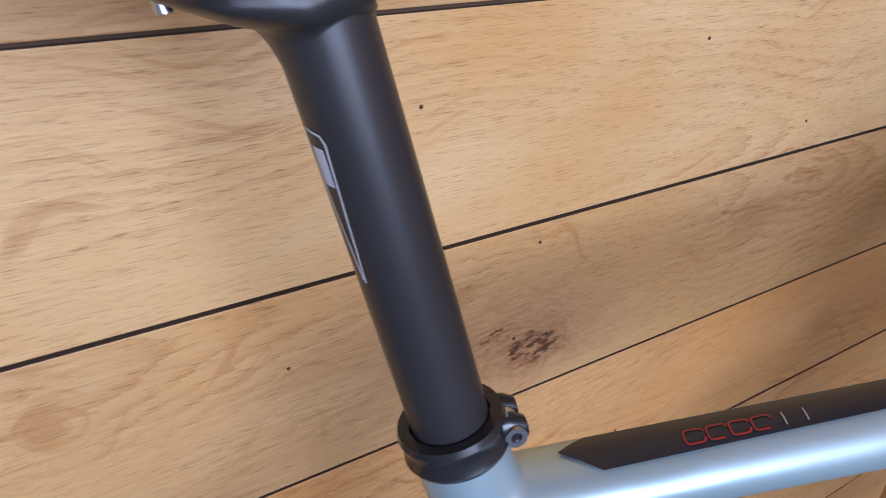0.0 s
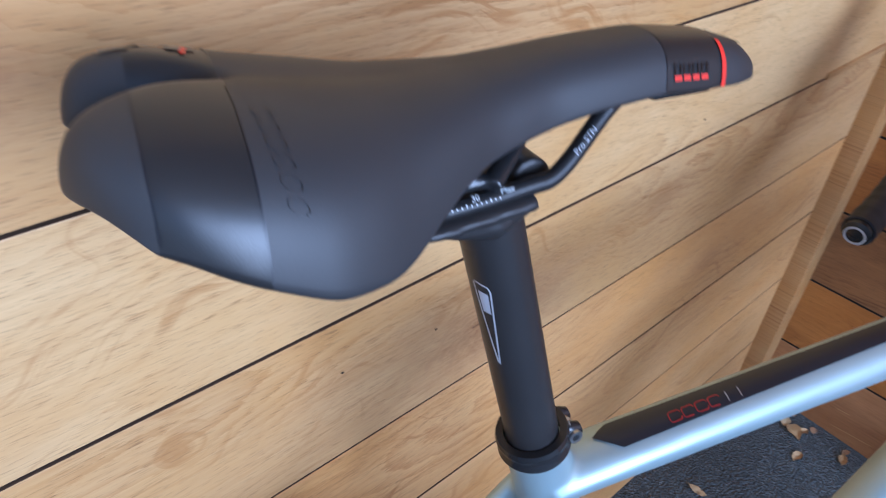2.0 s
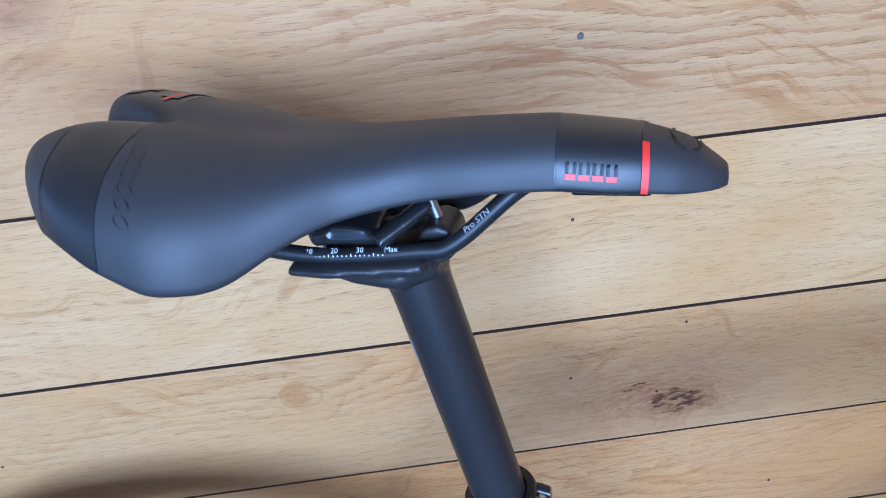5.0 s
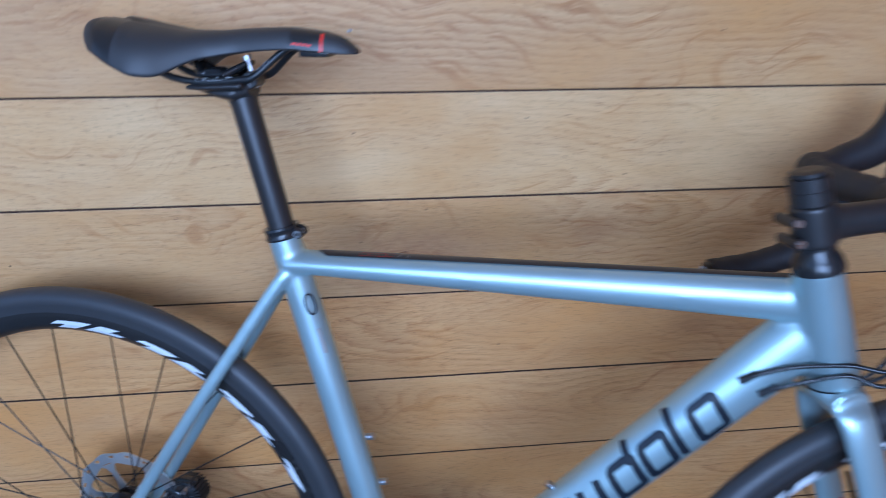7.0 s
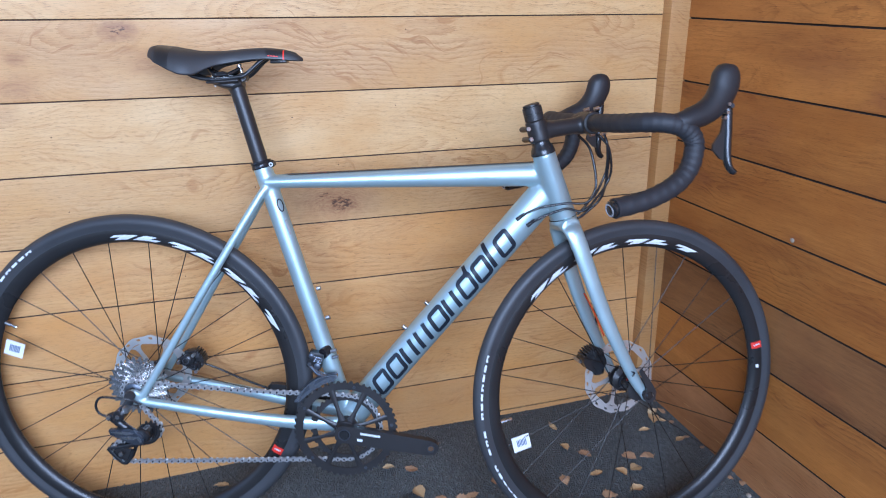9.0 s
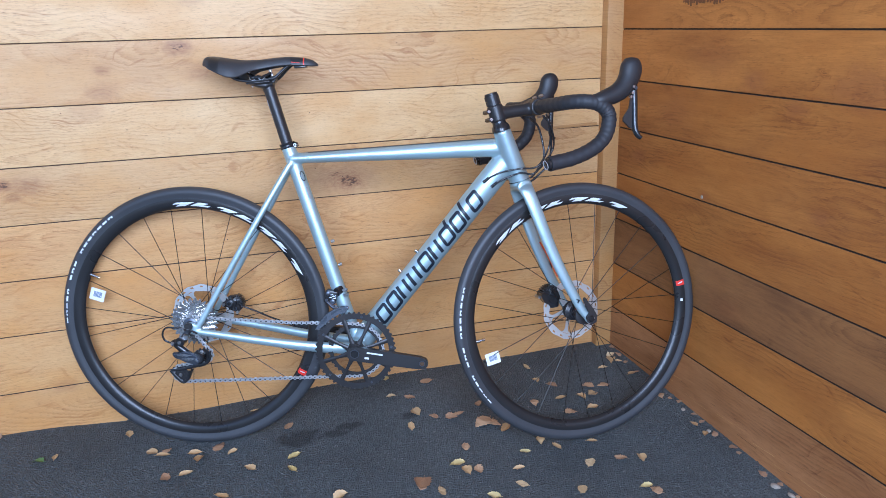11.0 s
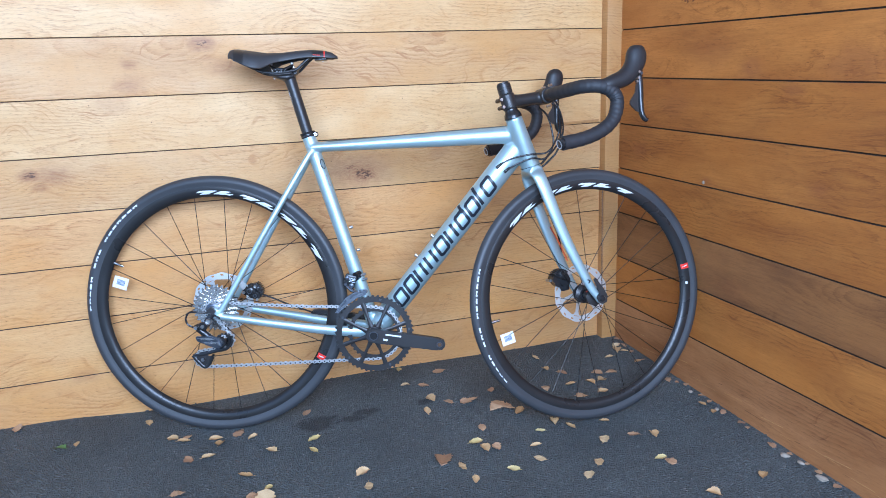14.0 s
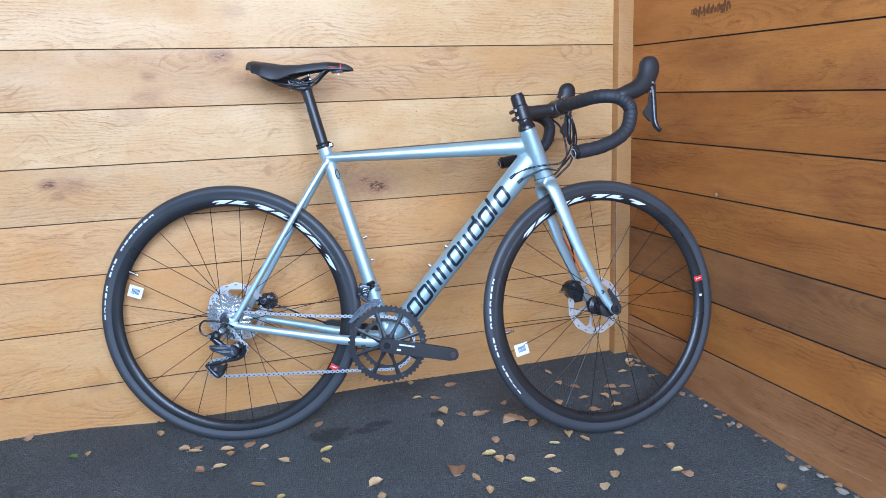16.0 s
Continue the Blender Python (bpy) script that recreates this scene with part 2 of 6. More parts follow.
    # slow amber patches where the oil has soaked in
    am = node(n, "MapRange", **{"From Min": 0.40, "From Max": 0.72, "To Min": 0.0, "To Max": AMBER})
    l.new(tex(vec(math_("MULTIPLY", run, 4.0), math_("ADD", seed, 9.0), math_("MULTIPLY", up, 8.0)), 1.0, 5.0, 0.62), am.inputs["Value"])
    amber = n.new("ShaderNodeMix")
    amber.data_type = "RGBA"
    amber.inputs["B"].default_value = (*[(p * 0.45 + q * 0.55) * w for p, q, w in zip(light, dark, (1.06, 0.95, 0.68))], 1)
    l.new(cm.outputs["Result"], amber.inputs["A"])
    l.new(am.outputs[0], amber.inputs["Factor"])
    k2 = n.new("ShaderNodeMix")
    k2.data_type = "RGBA"
    k2.inputs["B"].default_value = (0.235, 0.078, 0.026, 1)
    l.new(amber.outputs["Result"], k2.inputs["A"])
    flecks = tex(vec(math_("MULTIPLY", run, 90.0), seed, math_("MULTIPLY", up, 210.0)), 1.0, 3.0, 0.6)
    l.new(math_("MULTIPLY", shade, math_("MULTIPLY_ADD", math_("SINE", math_("MULTIPLY", ring, 6.28)), 0.16, math_("MULTIPLY_ADD", flecks, 0.7, 0.30))), k2.inputs["Factor"])
    heart = node(n, "MapRange", **{"From Min": 0.80, "From Max": 0.92, "To Min": 0.0, "To Max": 0.85})
    l.new(math_("MULTIPLY", shade, math_("ADD", flecks, 0.38)), heart.inputs["Value"])
    k4 = n.new("ShaderNodeMix")
    k4.data_type = "RGBA"
    k4.inputs["B"].default_value = (0.055, 0.020, 0.009, 1)
    l.new(k2.outputs["Result"], k4.inputs["A"])
    l.new(heart.outputs[0], k4.inputs["Factor"])
    pm = node(n, "MapRange", **{"From Min": 0.56, "From Max": 0.70, "To Min": 0.0, "To Max": PORES})
    l.new(pores, pm.inputs["Value"])
    k3 = n.new("ShaderNodeMix")
    k3.data_type = "RGBA"
    k3.inputs["B"].default_value = (*[c * 0.55 for c in dark], 1)
    l.new(k4.outputs["Result"], k3.inputs["A"])
    l.new(math_("MULTIPLY", pm.outputs[0], math_("MULTIPLY_ADD", math_("MULTIPLY", late, where.outputs[0]), 0.75, 0.42)), k3.inputs["Factor"])
    l.new(k3.outputs["Result"], b.inputs["Base Color"])
    rg = node(n, "MapRange", **{"From Min": 0.3, "From Max": 0.7, "To Min": 0.42, "To Max": 0.60})
    l.new(broad, rg.inputs["Value"])
    l.new(rg.outputs[0], b.inputs["Roughness"])
    hgt = math_("ADD", math_("MULTIPLY", fibre, 0.4), math_("MULTIPLY", pores, -0.8))
    bp = node(n, "Bump", Strength=0.30, Distance=0.0006)
    l.new(hgt, bp.inputs["Height"])
    l.new(bp.outputs[0], b.inputs["Normal"])
    return mt


def asphalt_material():
    mt, n, l, b = material("asphalt")
    geo = n.new("ShaderNodeNewGeometry")
    v1 = node(n, "TexVoronoi", Scale=230.0)
    n1 = node(n, "TexNoise", Scale=150.0, Detail=4.0, Roughness=0.7)
    n2 = node(n, "TexNoise", Scale=2.3, Detail=5.0, Roughness=0.6)
    n3 = node(n, "TexNoise", Scale=42.0, Detail=5.0, Roughness=0.65)
    for t_ in (v1, n1, n2, n3):
        l.new(geo.outputs["Position"], t_.inputs["Vector"])
    ramp = n.new("ShaderNodeValToRGB")
    ramp.color_ramp.elements[0].position, ramp.color_ramp.elements[0].color = 0.12, (0.049, 0.056, 0.055, 1)
    ramp.color_ramp.elements[1].position, ramp.color_ramp.elements[1].color = 0.88, (0.103, 0.115, 0.114, 1)
    speck = ramp.color_ramp.elements.new(0.965)
    speck.color = (0.19, 0.19, 0.185, 1)
    l.new(v1.outputs["Color"], ramp.inputs["Fac"])
    mr = node(n, "MapRange", **{"From Min": 0.3, "From Max": 0.7, "To Min": 0.7, "To Max": 1.25})
    l.new(n2.outputs["Fac"], mr.inputs["Value"])
    hs = n.new("ShaderNodeHueSaturation")
    l.new(ramp.outputs[0], hs.inputs["Color"])
    l.new(mr.outputs[0], hs.inputs["Value"])
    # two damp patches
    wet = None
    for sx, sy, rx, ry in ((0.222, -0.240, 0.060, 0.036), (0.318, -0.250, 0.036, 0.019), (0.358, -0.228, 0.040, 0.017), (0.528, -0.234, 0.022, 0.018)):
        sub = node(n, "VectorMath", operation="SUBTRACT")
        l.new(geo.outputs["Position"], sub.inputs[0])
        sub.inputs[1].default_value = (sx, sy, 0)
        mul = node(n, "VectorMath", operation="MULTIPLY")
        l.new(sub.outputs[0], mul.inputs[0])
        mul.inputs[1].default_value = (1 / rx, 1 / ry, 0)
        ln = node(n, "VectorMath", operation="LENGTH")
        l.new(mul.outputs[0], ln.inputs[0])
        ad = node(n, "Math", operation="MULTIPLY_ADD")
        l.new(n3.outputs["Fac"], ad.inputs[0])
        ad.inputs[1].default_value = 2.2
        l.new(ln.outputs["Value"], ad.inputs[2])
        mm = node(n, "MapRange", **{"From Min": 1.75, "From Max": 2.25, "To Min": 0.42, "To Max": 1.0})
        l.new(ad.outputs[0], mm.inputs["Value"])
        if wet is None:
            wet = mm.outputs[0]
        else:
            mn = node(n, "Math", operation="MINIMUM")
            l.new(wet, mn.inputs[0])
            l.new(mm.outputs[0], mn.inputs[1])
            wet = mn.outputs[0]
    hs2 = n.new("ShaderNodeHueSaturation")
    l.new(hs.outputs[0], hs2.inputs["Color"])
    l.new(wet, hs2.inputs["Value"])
    l.new(hs2.outputs[0], b.inputs["Base Color"])
    b.inputs["Roughness"].default_value = 0.72
    add = node(n, "Math", operation="ADD")
    l.new(v1.outputs["Distance"], add.inputs[0])
    l.new(n1.outputs["Fac"], add.inputs[1])
    bp = node(n, "Bump", Strength=1.0, Distance=0.0048)
    l.new(add.outputs[0], bp.inputs["Height"])
    l.new(bp.outputs[0], b.inputs["Normal"])
    return mt


OAK_BACK = oak("oak_boards_back", "X", KNOTS_BACK)
# warmer, more amber colours for the back boards that start below 0.55 m
OAK_LOWER = oak("lower_oak_boards_back", "X", KNOTS_BACK, (0.72, 0.425, 0.168), (0.44, 0.195, 0.058), AMBER=0.95)
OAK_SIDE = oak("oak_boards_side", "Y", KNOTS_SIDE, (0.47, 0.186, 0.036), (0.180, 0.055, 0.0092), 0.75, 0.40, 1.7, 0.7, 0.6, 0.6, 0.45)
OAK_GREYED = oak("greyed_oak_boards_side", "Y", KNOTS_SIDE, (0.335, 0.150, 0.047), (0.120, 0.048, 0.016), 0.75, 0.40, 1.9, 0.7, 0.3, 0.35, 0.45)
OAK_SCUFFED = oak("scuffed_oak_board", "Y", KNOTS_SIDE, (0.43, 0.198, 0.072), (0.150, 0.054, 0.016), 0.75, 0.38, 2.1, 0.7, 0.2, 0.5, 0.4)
OAK_POST = oak("oak_post", "X", [(0.0, 9.0, 0.05, 0.1)], (0.58, 0.34, 0.13), (0.34, 0.155, 0.048))
CEILING = plain("ceiling_boards", (0.30, 0.19, 0.11), 0.6, grain=60)
# joint backing and board edges: the shade of the gaps put into colour
GAP = plain("gap_shade_and_specks", (0.085, 0.047, 0.024), 0.9, bump=0)
GAP_DARK = plain("side_gap_shade", (0.024, 0.014, 0.009), 0.9, bump=0)
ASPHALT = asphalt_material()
PAINT = plain("silver_blue_paint", (0.450, 0.580, 0.605), 0.38, metal=0.65, grain=1500, bump=0.02, vary=0.02)
DECAL = plain("dark_grey_decal", (0.012, 0.016, 0.024), 0.35, bump=0)
ANODISED = plain("black_anodised_metal", (0.034, 0.032, 0.032), 0.36, metal=0.3, grain=1800, bump=0.06)
GLOSSY = plain("glossy_black", (0.017, 0.017, 0.018), 0.20, bump=0)
RAIL = plain("satin_black_rail", (0.014, 0.014, 0.015), 0.38, bump=0)
TYRE = plain("tyre_rubber", (0.042, 0.043, 0.046), 0.46, grain=900, bump=0.15)
RIM = plain("black_rim", (0.030, 0.029, 0.029), 0.30, metal=0.35, grain=900)


def saddle_skin():
    """Matt grained cover with smooth darker panels across the tail and near the nose."""
    mt, n, l, b = material("saddle_skin")
    co = n.new("ShaderNodeTexCoord")
    sep = n.new("ShaderNodeSeparateXYZ")
    l.new(co.outputs["Object"], sep.inputs[0])
    tail = node(n, "Math", operation="COMPARE")
    nose = node(n, "Math", operation="COMPARE")
    for nd, mid, half in ((tail, 0.1040, 0.0125), (nose, 0.292, 0.0150)):
        l.new(sep.outputs["X"], nd.inputs[0])
        nd.inputs[1].default_value, nd.inputs[2].default_value = mid, half
    both = node(n, "Math", operation="MAXIMUM")
    l.new(tail.outputs[0], both.inputs[0])
    l.new(nose.outputs[0], both.inputs[1])
    mx = n.new("ShaderNodeMix")
    mx.data_type = "RGBA"
    mx.inputs["A"].default_value, mx.inputs["B"].default_value = (0.034, 0.0335, 0.035, 1), (0.021, 0.0205, 0.021, 1)
    l.new(both.outputs[0], mx.inputs["Factor"])
    l.new(mx.outputs["Result"], b.inputs["Base Color"])
    broad = node(n, "TexNoise", Scale=22.0, Detail=4.0)
    l.new(co.outputs["Object"], broad.inputs["Vector"])
    rg = node(n, "MapRange", **{"From Min": 0.3, "From Max": 0.7, "To Min": 0.45, "To Max": 0.55})
    l.new(broad.outputs["Fac"], rg.inputs["Value"])
    sub = node(n, "Math", operation="MULTIPLY_ADD")
    l.new(both.outputs[0], sub.inputs[0])
    sub.inputs[1].default_value = -0.17
    l.new(rg.outputs[0], sub.inputs[2])
    l.new(sub.outputs[0], b.inputs["Roughness"])
    fine = node(n, "TexNoise", Scale=1600.0, Detail=3.0)
    l.new(co.outputs["Object"], fine.inputs["Vector"])
    bp = node(n, "Bump", Strength=0.05, Distance=0.001)
    l.new(fine.outputs["Fac"], bp.inputs["Height"])
    l.new(bp.outputs[0], b.inputs["Normal"])
    return mt


COVER = saddle_skin()
PATCH = plain("smooth_saddle_patch", (0.014, 0.014, 0.017), 0.30, bump=0)
TAPE = plain("bar_tape", (0.022, 0.022, 0.025), 0.6, grain=700, bump=0.25)
HOOD = plain("rubber_hood", (0.020, 0.020, 0.022), 0.45, grain=1200, bump=0.1)
STEEL = plain("bright_steel", (0.52, 0.52, 0.53), 0.28, metal=1.0, grain=300, bump=0.03)
ROTOR = plain("brushed_steel", (0.70, 0.70, 0.68), 0.40, metal=0.85, grain=300, bump=0.03)
SPOKE = plain("black_spoke", (0.02, 0.018, 0.016), 0.35, metal=0.5, bump=0)
CHAIN = plain("chain_steel", (0.55, 0.55, 0.55), 0.35, metal=0.8, bump=0)
SPROCKET = plain("nickel_sprocket", (0.72, 0.71, 0.69), 0.22, metal=1.0, bump=0)
SILVERPART = plain("silver_alloy", (0.24, 0.26, 0.30), 0.22, metal=0.9, bump=0)
GREYPART = plain("grey_metal", (0.10, 0.11, 0.13), 0.3, metal=0.8, bump=0)
WHITE = plain("white_print", (0.66, 0.69, 0.71), 0.4, bump=0)
RED = plain("red_print", (0.72, 0.035, 0.02), 0.4, bump=0)
SILVERPRINT = plain("silver_print", (0.42, 0.43, 0.46), 0.4, bump=0)
STICKER = plain("paper_sticker", (0.80, 0.80, 0.80), 0.6, bump=0)
PRINT = plain("grey_print", (0.16, 0.20, 0.28), 0.6, bump=0)
ORANGE = plain("orange_cable", (0.70, 0.09, 0.02), 0.4, bump=0)

# ---------------------------------------------------------------- the shelter
GAPW = 0.0024
SEAMS_BACK = [-0.02, 0.143, 0.302, 0.449, 0.592, 0.7355, 0.8775, 1.0255, 1.171, 1.317, 1.462, 1.607, 1.752, 1.897, 2.042, 2.187, 2.332, 2.40]
SEAMS_SIDE = [-0.08, 0.146, 0.297, 0.446, 0.591, 0.732, 0.875, 1.018, 1.162, 1.305, 1.450, 1.595, 1.740, 1.885, 2.030, 2.175, 2.320, 2.44]
CORNER = 1.278
SLOPE = 0.022
SIDE_LEN = 3.0


def ground_height(x, y):
    """The asphalt falls a little away from the back wall and is slightly uneven."""
    under_front = 0.012 * math.exp(-((x - 0.93) ** 2 + (y + 0.47) ** 2) / 0.0625)
    under_rear = 0.011 * math.exp(-((x + 0.006) ** 2 + (y + 0.165) ** 2) / 0.02)
    near_wall = math.exp(-(min(y, 0.0) / 0.22) ** 2)
    rise = near_wall * (0.009 * (1.0 - math.tanh((x + 0.33) / 0.10)) + 0.008 * math.exp(-((x - 0.47) / 0.22) ** 2))
    return 0.010 + 0.05 * min(0.0, max(y, -1.2)) - under_front - under_rear + rise


def board_mesh(length, height, thick):
    bm = bmesh.new()
    box(bm, (length, thick, height), (0, 0, 0), None, 0.0009)
    # top and bottom edges take the gap colour, so the joints' shade is painted
    for fc in bm.faces:
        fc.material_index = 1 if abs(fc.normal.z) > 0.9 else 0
    me = bpy.data.meshes.new("board")
    bm.to_mesh(me)
    bm.free()
    return me


def wall_back():
    bm = bmesh.new()
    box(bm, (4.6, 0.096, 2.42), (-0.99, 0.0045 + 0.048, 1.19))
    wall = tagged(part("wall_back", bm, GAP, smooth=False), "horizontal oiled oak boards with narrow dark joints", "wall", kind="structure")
    for i, (z0, z1) in enumerate(zip(SEAMS_BACK, SEAMS_BACK[1:])):
        me = board_mesh(4.4, z1 - z0 - GAPW, 0.020)
        me.materials.append(OAK_LOWER if z0 < 0.55 else OAK_BACK)
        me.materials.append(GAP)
        shared("board", me, wall, pose(CORNER - 0.01 - 2.2, 0.0105 + 0.0002 * math.sin(i * 2.7), (z0 + z1) / 2))
    # small nail holes and dark specks in the boards
    bm = bmesh.new()
    lathe(bm, [(0.0, -0.0004), (0.0011, -0.0004), (0.0013, 0.0), (0.0, 0.0006)], 10)
    nm = bpy.data.meshes.new("nail")
    bm.to_mesh(nm)
    bm.free()
    nm.materials.append(GAP)
    for x, z in ((0.442, 0.720), (0.262, 0.684), (0.573, 0.842), (0.713, 0.762), (0.353, 0.675), (0.350, 0.827), (-0.100, 0.661), (-0.107, 0.811), (0.426, 0.646), (0.456, 0.640), (0.60, 1.00), (-0.25, 0.86), (0.82, 0.95), (0.10, 0.50), (0.55, 0.50)):
        shared("nail", nm, wall, pose(x, 0.0003, z))
    bm = bmesh.new()
    lathe(bm, [(0.0, -0.0008), (0.0016, -0.0008), (0.0022, 0.0), (0.0, 0.0006)], 12)
    part("nail", bm, STEEL, wall, "bright nail head", pose(0.351, 0.0003, 0.952))
    # pale split along one lower edge
    bm = bmesh.new()
    box(bm, (0.20, 0.004, 0.009), (1.12, -0.0006, 0.7405), Matrix.Rotation(radians(-1.2), 3, "Y"), 0.001)
    part("splinter", bm, OAK_POST, wall, "pale raw strip along a board edge")
    return wall


def wall_side():
    bm = bmesh.new()
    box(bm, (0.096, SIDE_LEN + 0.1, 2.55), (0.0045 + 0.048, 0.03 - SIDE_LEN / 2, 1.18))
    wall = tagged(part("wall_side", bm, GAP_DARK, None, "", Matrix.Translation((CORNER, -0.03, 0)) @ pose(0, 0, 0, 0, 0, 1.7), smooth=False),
                  "darker varnished oak boards meeting the back wall in a corner", "wall", kind="structure")
    turn = pose(0, 0, 0, 0, 0, 90) @ pose(0, 0, 0, 0, -math.degrees(math.atan(SLOPE)), 0)
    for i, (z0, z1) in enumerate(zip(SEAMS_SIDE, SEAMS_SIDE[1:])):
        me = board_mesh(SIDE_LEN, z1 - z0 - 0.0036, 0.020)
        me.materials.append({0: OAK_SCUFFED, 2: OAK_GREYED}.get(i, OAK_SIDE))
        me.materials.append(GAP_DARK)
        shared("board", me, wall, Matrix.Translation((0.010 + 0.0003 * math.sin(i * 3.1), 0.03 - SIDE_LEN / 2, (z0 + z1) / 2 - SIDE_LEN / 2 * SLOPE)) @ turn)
    bm = bmesh.new()
    rng = random.Random(3)
    for i in range(44):
        bm2 = bmesh.new()
        box(bm2, (0.0006, rng.uniform(0.003, 0.008), rng.uniform(0.006, 0.022)), (0, 0, 0), Matrix.Rotation(radians(rng.uniform(-12, 12)), 3, "X"))
        part("scuff", bm2, STAIN, wall, "dark brushed stain", Matrix.Translation((0.0003 - 0.00001 * i, -0.275 - 0.0034 * i + rng.uniform(-0.004, 0.004), 1.082 + rng.uniform(-0.010, 0.008))), smooth=False)
    # pale scratches along the lowest board, dried splashes of mud under them
    for i in range(22):
        bm2 = bmesh.new()
        box(bm2, (0.0008, rng.uniform(0.015, 0.09), rng.uniform(0.0006, 0.0013)), (0, 0, 0), Matrix.Rotation(radians(rng.uniform(-4, 4)), 3, "X"))
        y = -0.10 - 0.046 * i + rng.uniform(-0.02, 0.02)
        part("scuff", bm2, OAK_POST if i % 3 else STAIN, wall, "scratch in the varnish", Matrix.Translation((0.0003, y, 0.052 + 0.05 * y + rng.choice((0.0, 0.0, 0.018, -0.014)) + rng.uniform(-0.004, 0.004))), smooth=False)
    lathe(bm, [(0.0, -0.002), (0.0035, -0.002), (0.0055, 0.0), (0.0, 0.001)], 12, axis="X")
    part("nail", bm, PALESTONE, wall, "pale plugged nail hole", Matrix.Translation((0.0004, -0.40, 0.592)))
    bm = bmesh.new()
    lathe(bm, [(0.0056, -0.0004), (0.0085, -0.0004), (0.0095, 0.0012), (0.0056, 0.0012)], 16, axis="X", closed=True)
    part("nail_stain", bm, STAIN, wall, "dark ring round the plug", Matrix.Translation((0.0004, -0.40, 0.590)))
    return wall


def shelter():
    bm = bmesh.new()
    box(bm, (0.062, 0.034, 2.42), (1.2270 + 0.031, -0.015, 1.19), None, 0.002)
    tagged(part("corner_post", bm, OAK_POST), "upright pale oak corner trim between two walls", "post", kind="structure")
    bm = bmesh.new()
    box(bm, (4.8, 2.3, 0.05), (-1.0, -1.08, 2.43))
    tagged(part("ceiling", bm, CEILING, smooth=False), "plain timber porch ceiling", "ceiling", kind="structure")
    # one sheet of asphalt, fine where the bicycle stands, wide cells towards the horizon
    bm = bmesh.new()
    xs = [-60, -20, -8, -4, -2.5] + [-2 + 0.08 * i for i in range(46)] + [2.5, 4, 8, 20, 60]
    ys = [-60, -20, -8, -4, -2.5] + [-2 + 0.08 * i for i in range(27)] + [0.3, 1, 4, 20, 60]
    grid = [[bm.verts.new((x, y, ground_height(x, y) + (0.0035 * noise.noise(Vector((x * 3, y * 3, 0))) if abs(x) < 2.2 and abs(y) < 2.1 else 0))) for y in ys] for x in xs]
    for i in range(len(xs) - 1):
        for j in range(len(ys) - 1):
            bm.faces.new((grid[i][j], grid[i + 1][j], grid[i + 1][j + 1], grid[i][j + 1]))
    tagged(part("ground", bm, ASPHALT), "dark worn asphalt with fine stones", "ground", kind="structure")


STAIN = plain("dark_stain", (0.120, 0.046, 0.014), 0.6, bump=0)
PALESTONE = plain("pale_stone", (0.33, 0.28, 0.22), 0.8, grain=150, bump=0.3, vary=0.2)
wall_back()
wall_side()
shelter()

# ---------------------------------------------------------------- the bicycle
BIKE = Matrix(((0.95265, 0.29919, 0.05425, 0.0043), (-0.30303, 0.94892, 0.08791, -0.1265), (-0.02518, -0.10019, 0.99465, 0.3365), (0, 0, 0, 1)))
STEER, HEAD = radians(16.3), radians(72.5)


def P(u, v, w=0.0):
    """Forward, up and to the bicycle's right."""
    return Vector((u, -w, v))


FRONT = Matrix.Translation(P(0.790, 0.469)) @ pose(0, 0, 0, 0, -(90 - math.degrees(HEAD)), 0) @ pose(0, 0, 0, 0, 0, math.degrees(STEER))
# the bars sit a little turned against the wheel
BARS = Matrix.Translation((-0.011, -0.031, 0.0065)) @ FRONT @ pose(0, 0, 0, 0, 0, 3)


def S(fw, k, rt=0.0):
    """The same in the turned front end: forward, up the steering axis, right."""
    return Vector((fw, -rt, k))


bike = thing("road_bicycle", "silver-blue road bicycle with black drop bars leaning against oak boards", "bicycle", BIKE)
BB = (0.415, -0.076)


def taper(a, b, ra, rb, steps=10):
    bm_pts = [a.lerp(b, i / steps) for i in range(steps + 1)]
    def mixr(t):
        if isinstance(ra, tuple):
            return (ra[0] + (rb[0] - ra[0]) * t, ra[1] + (rb[1] - ra[1]) * t)
        return ra + (rb - ra) * t
    return bm_pts, [mixr(i / steps) for i in range(steps + 1)]


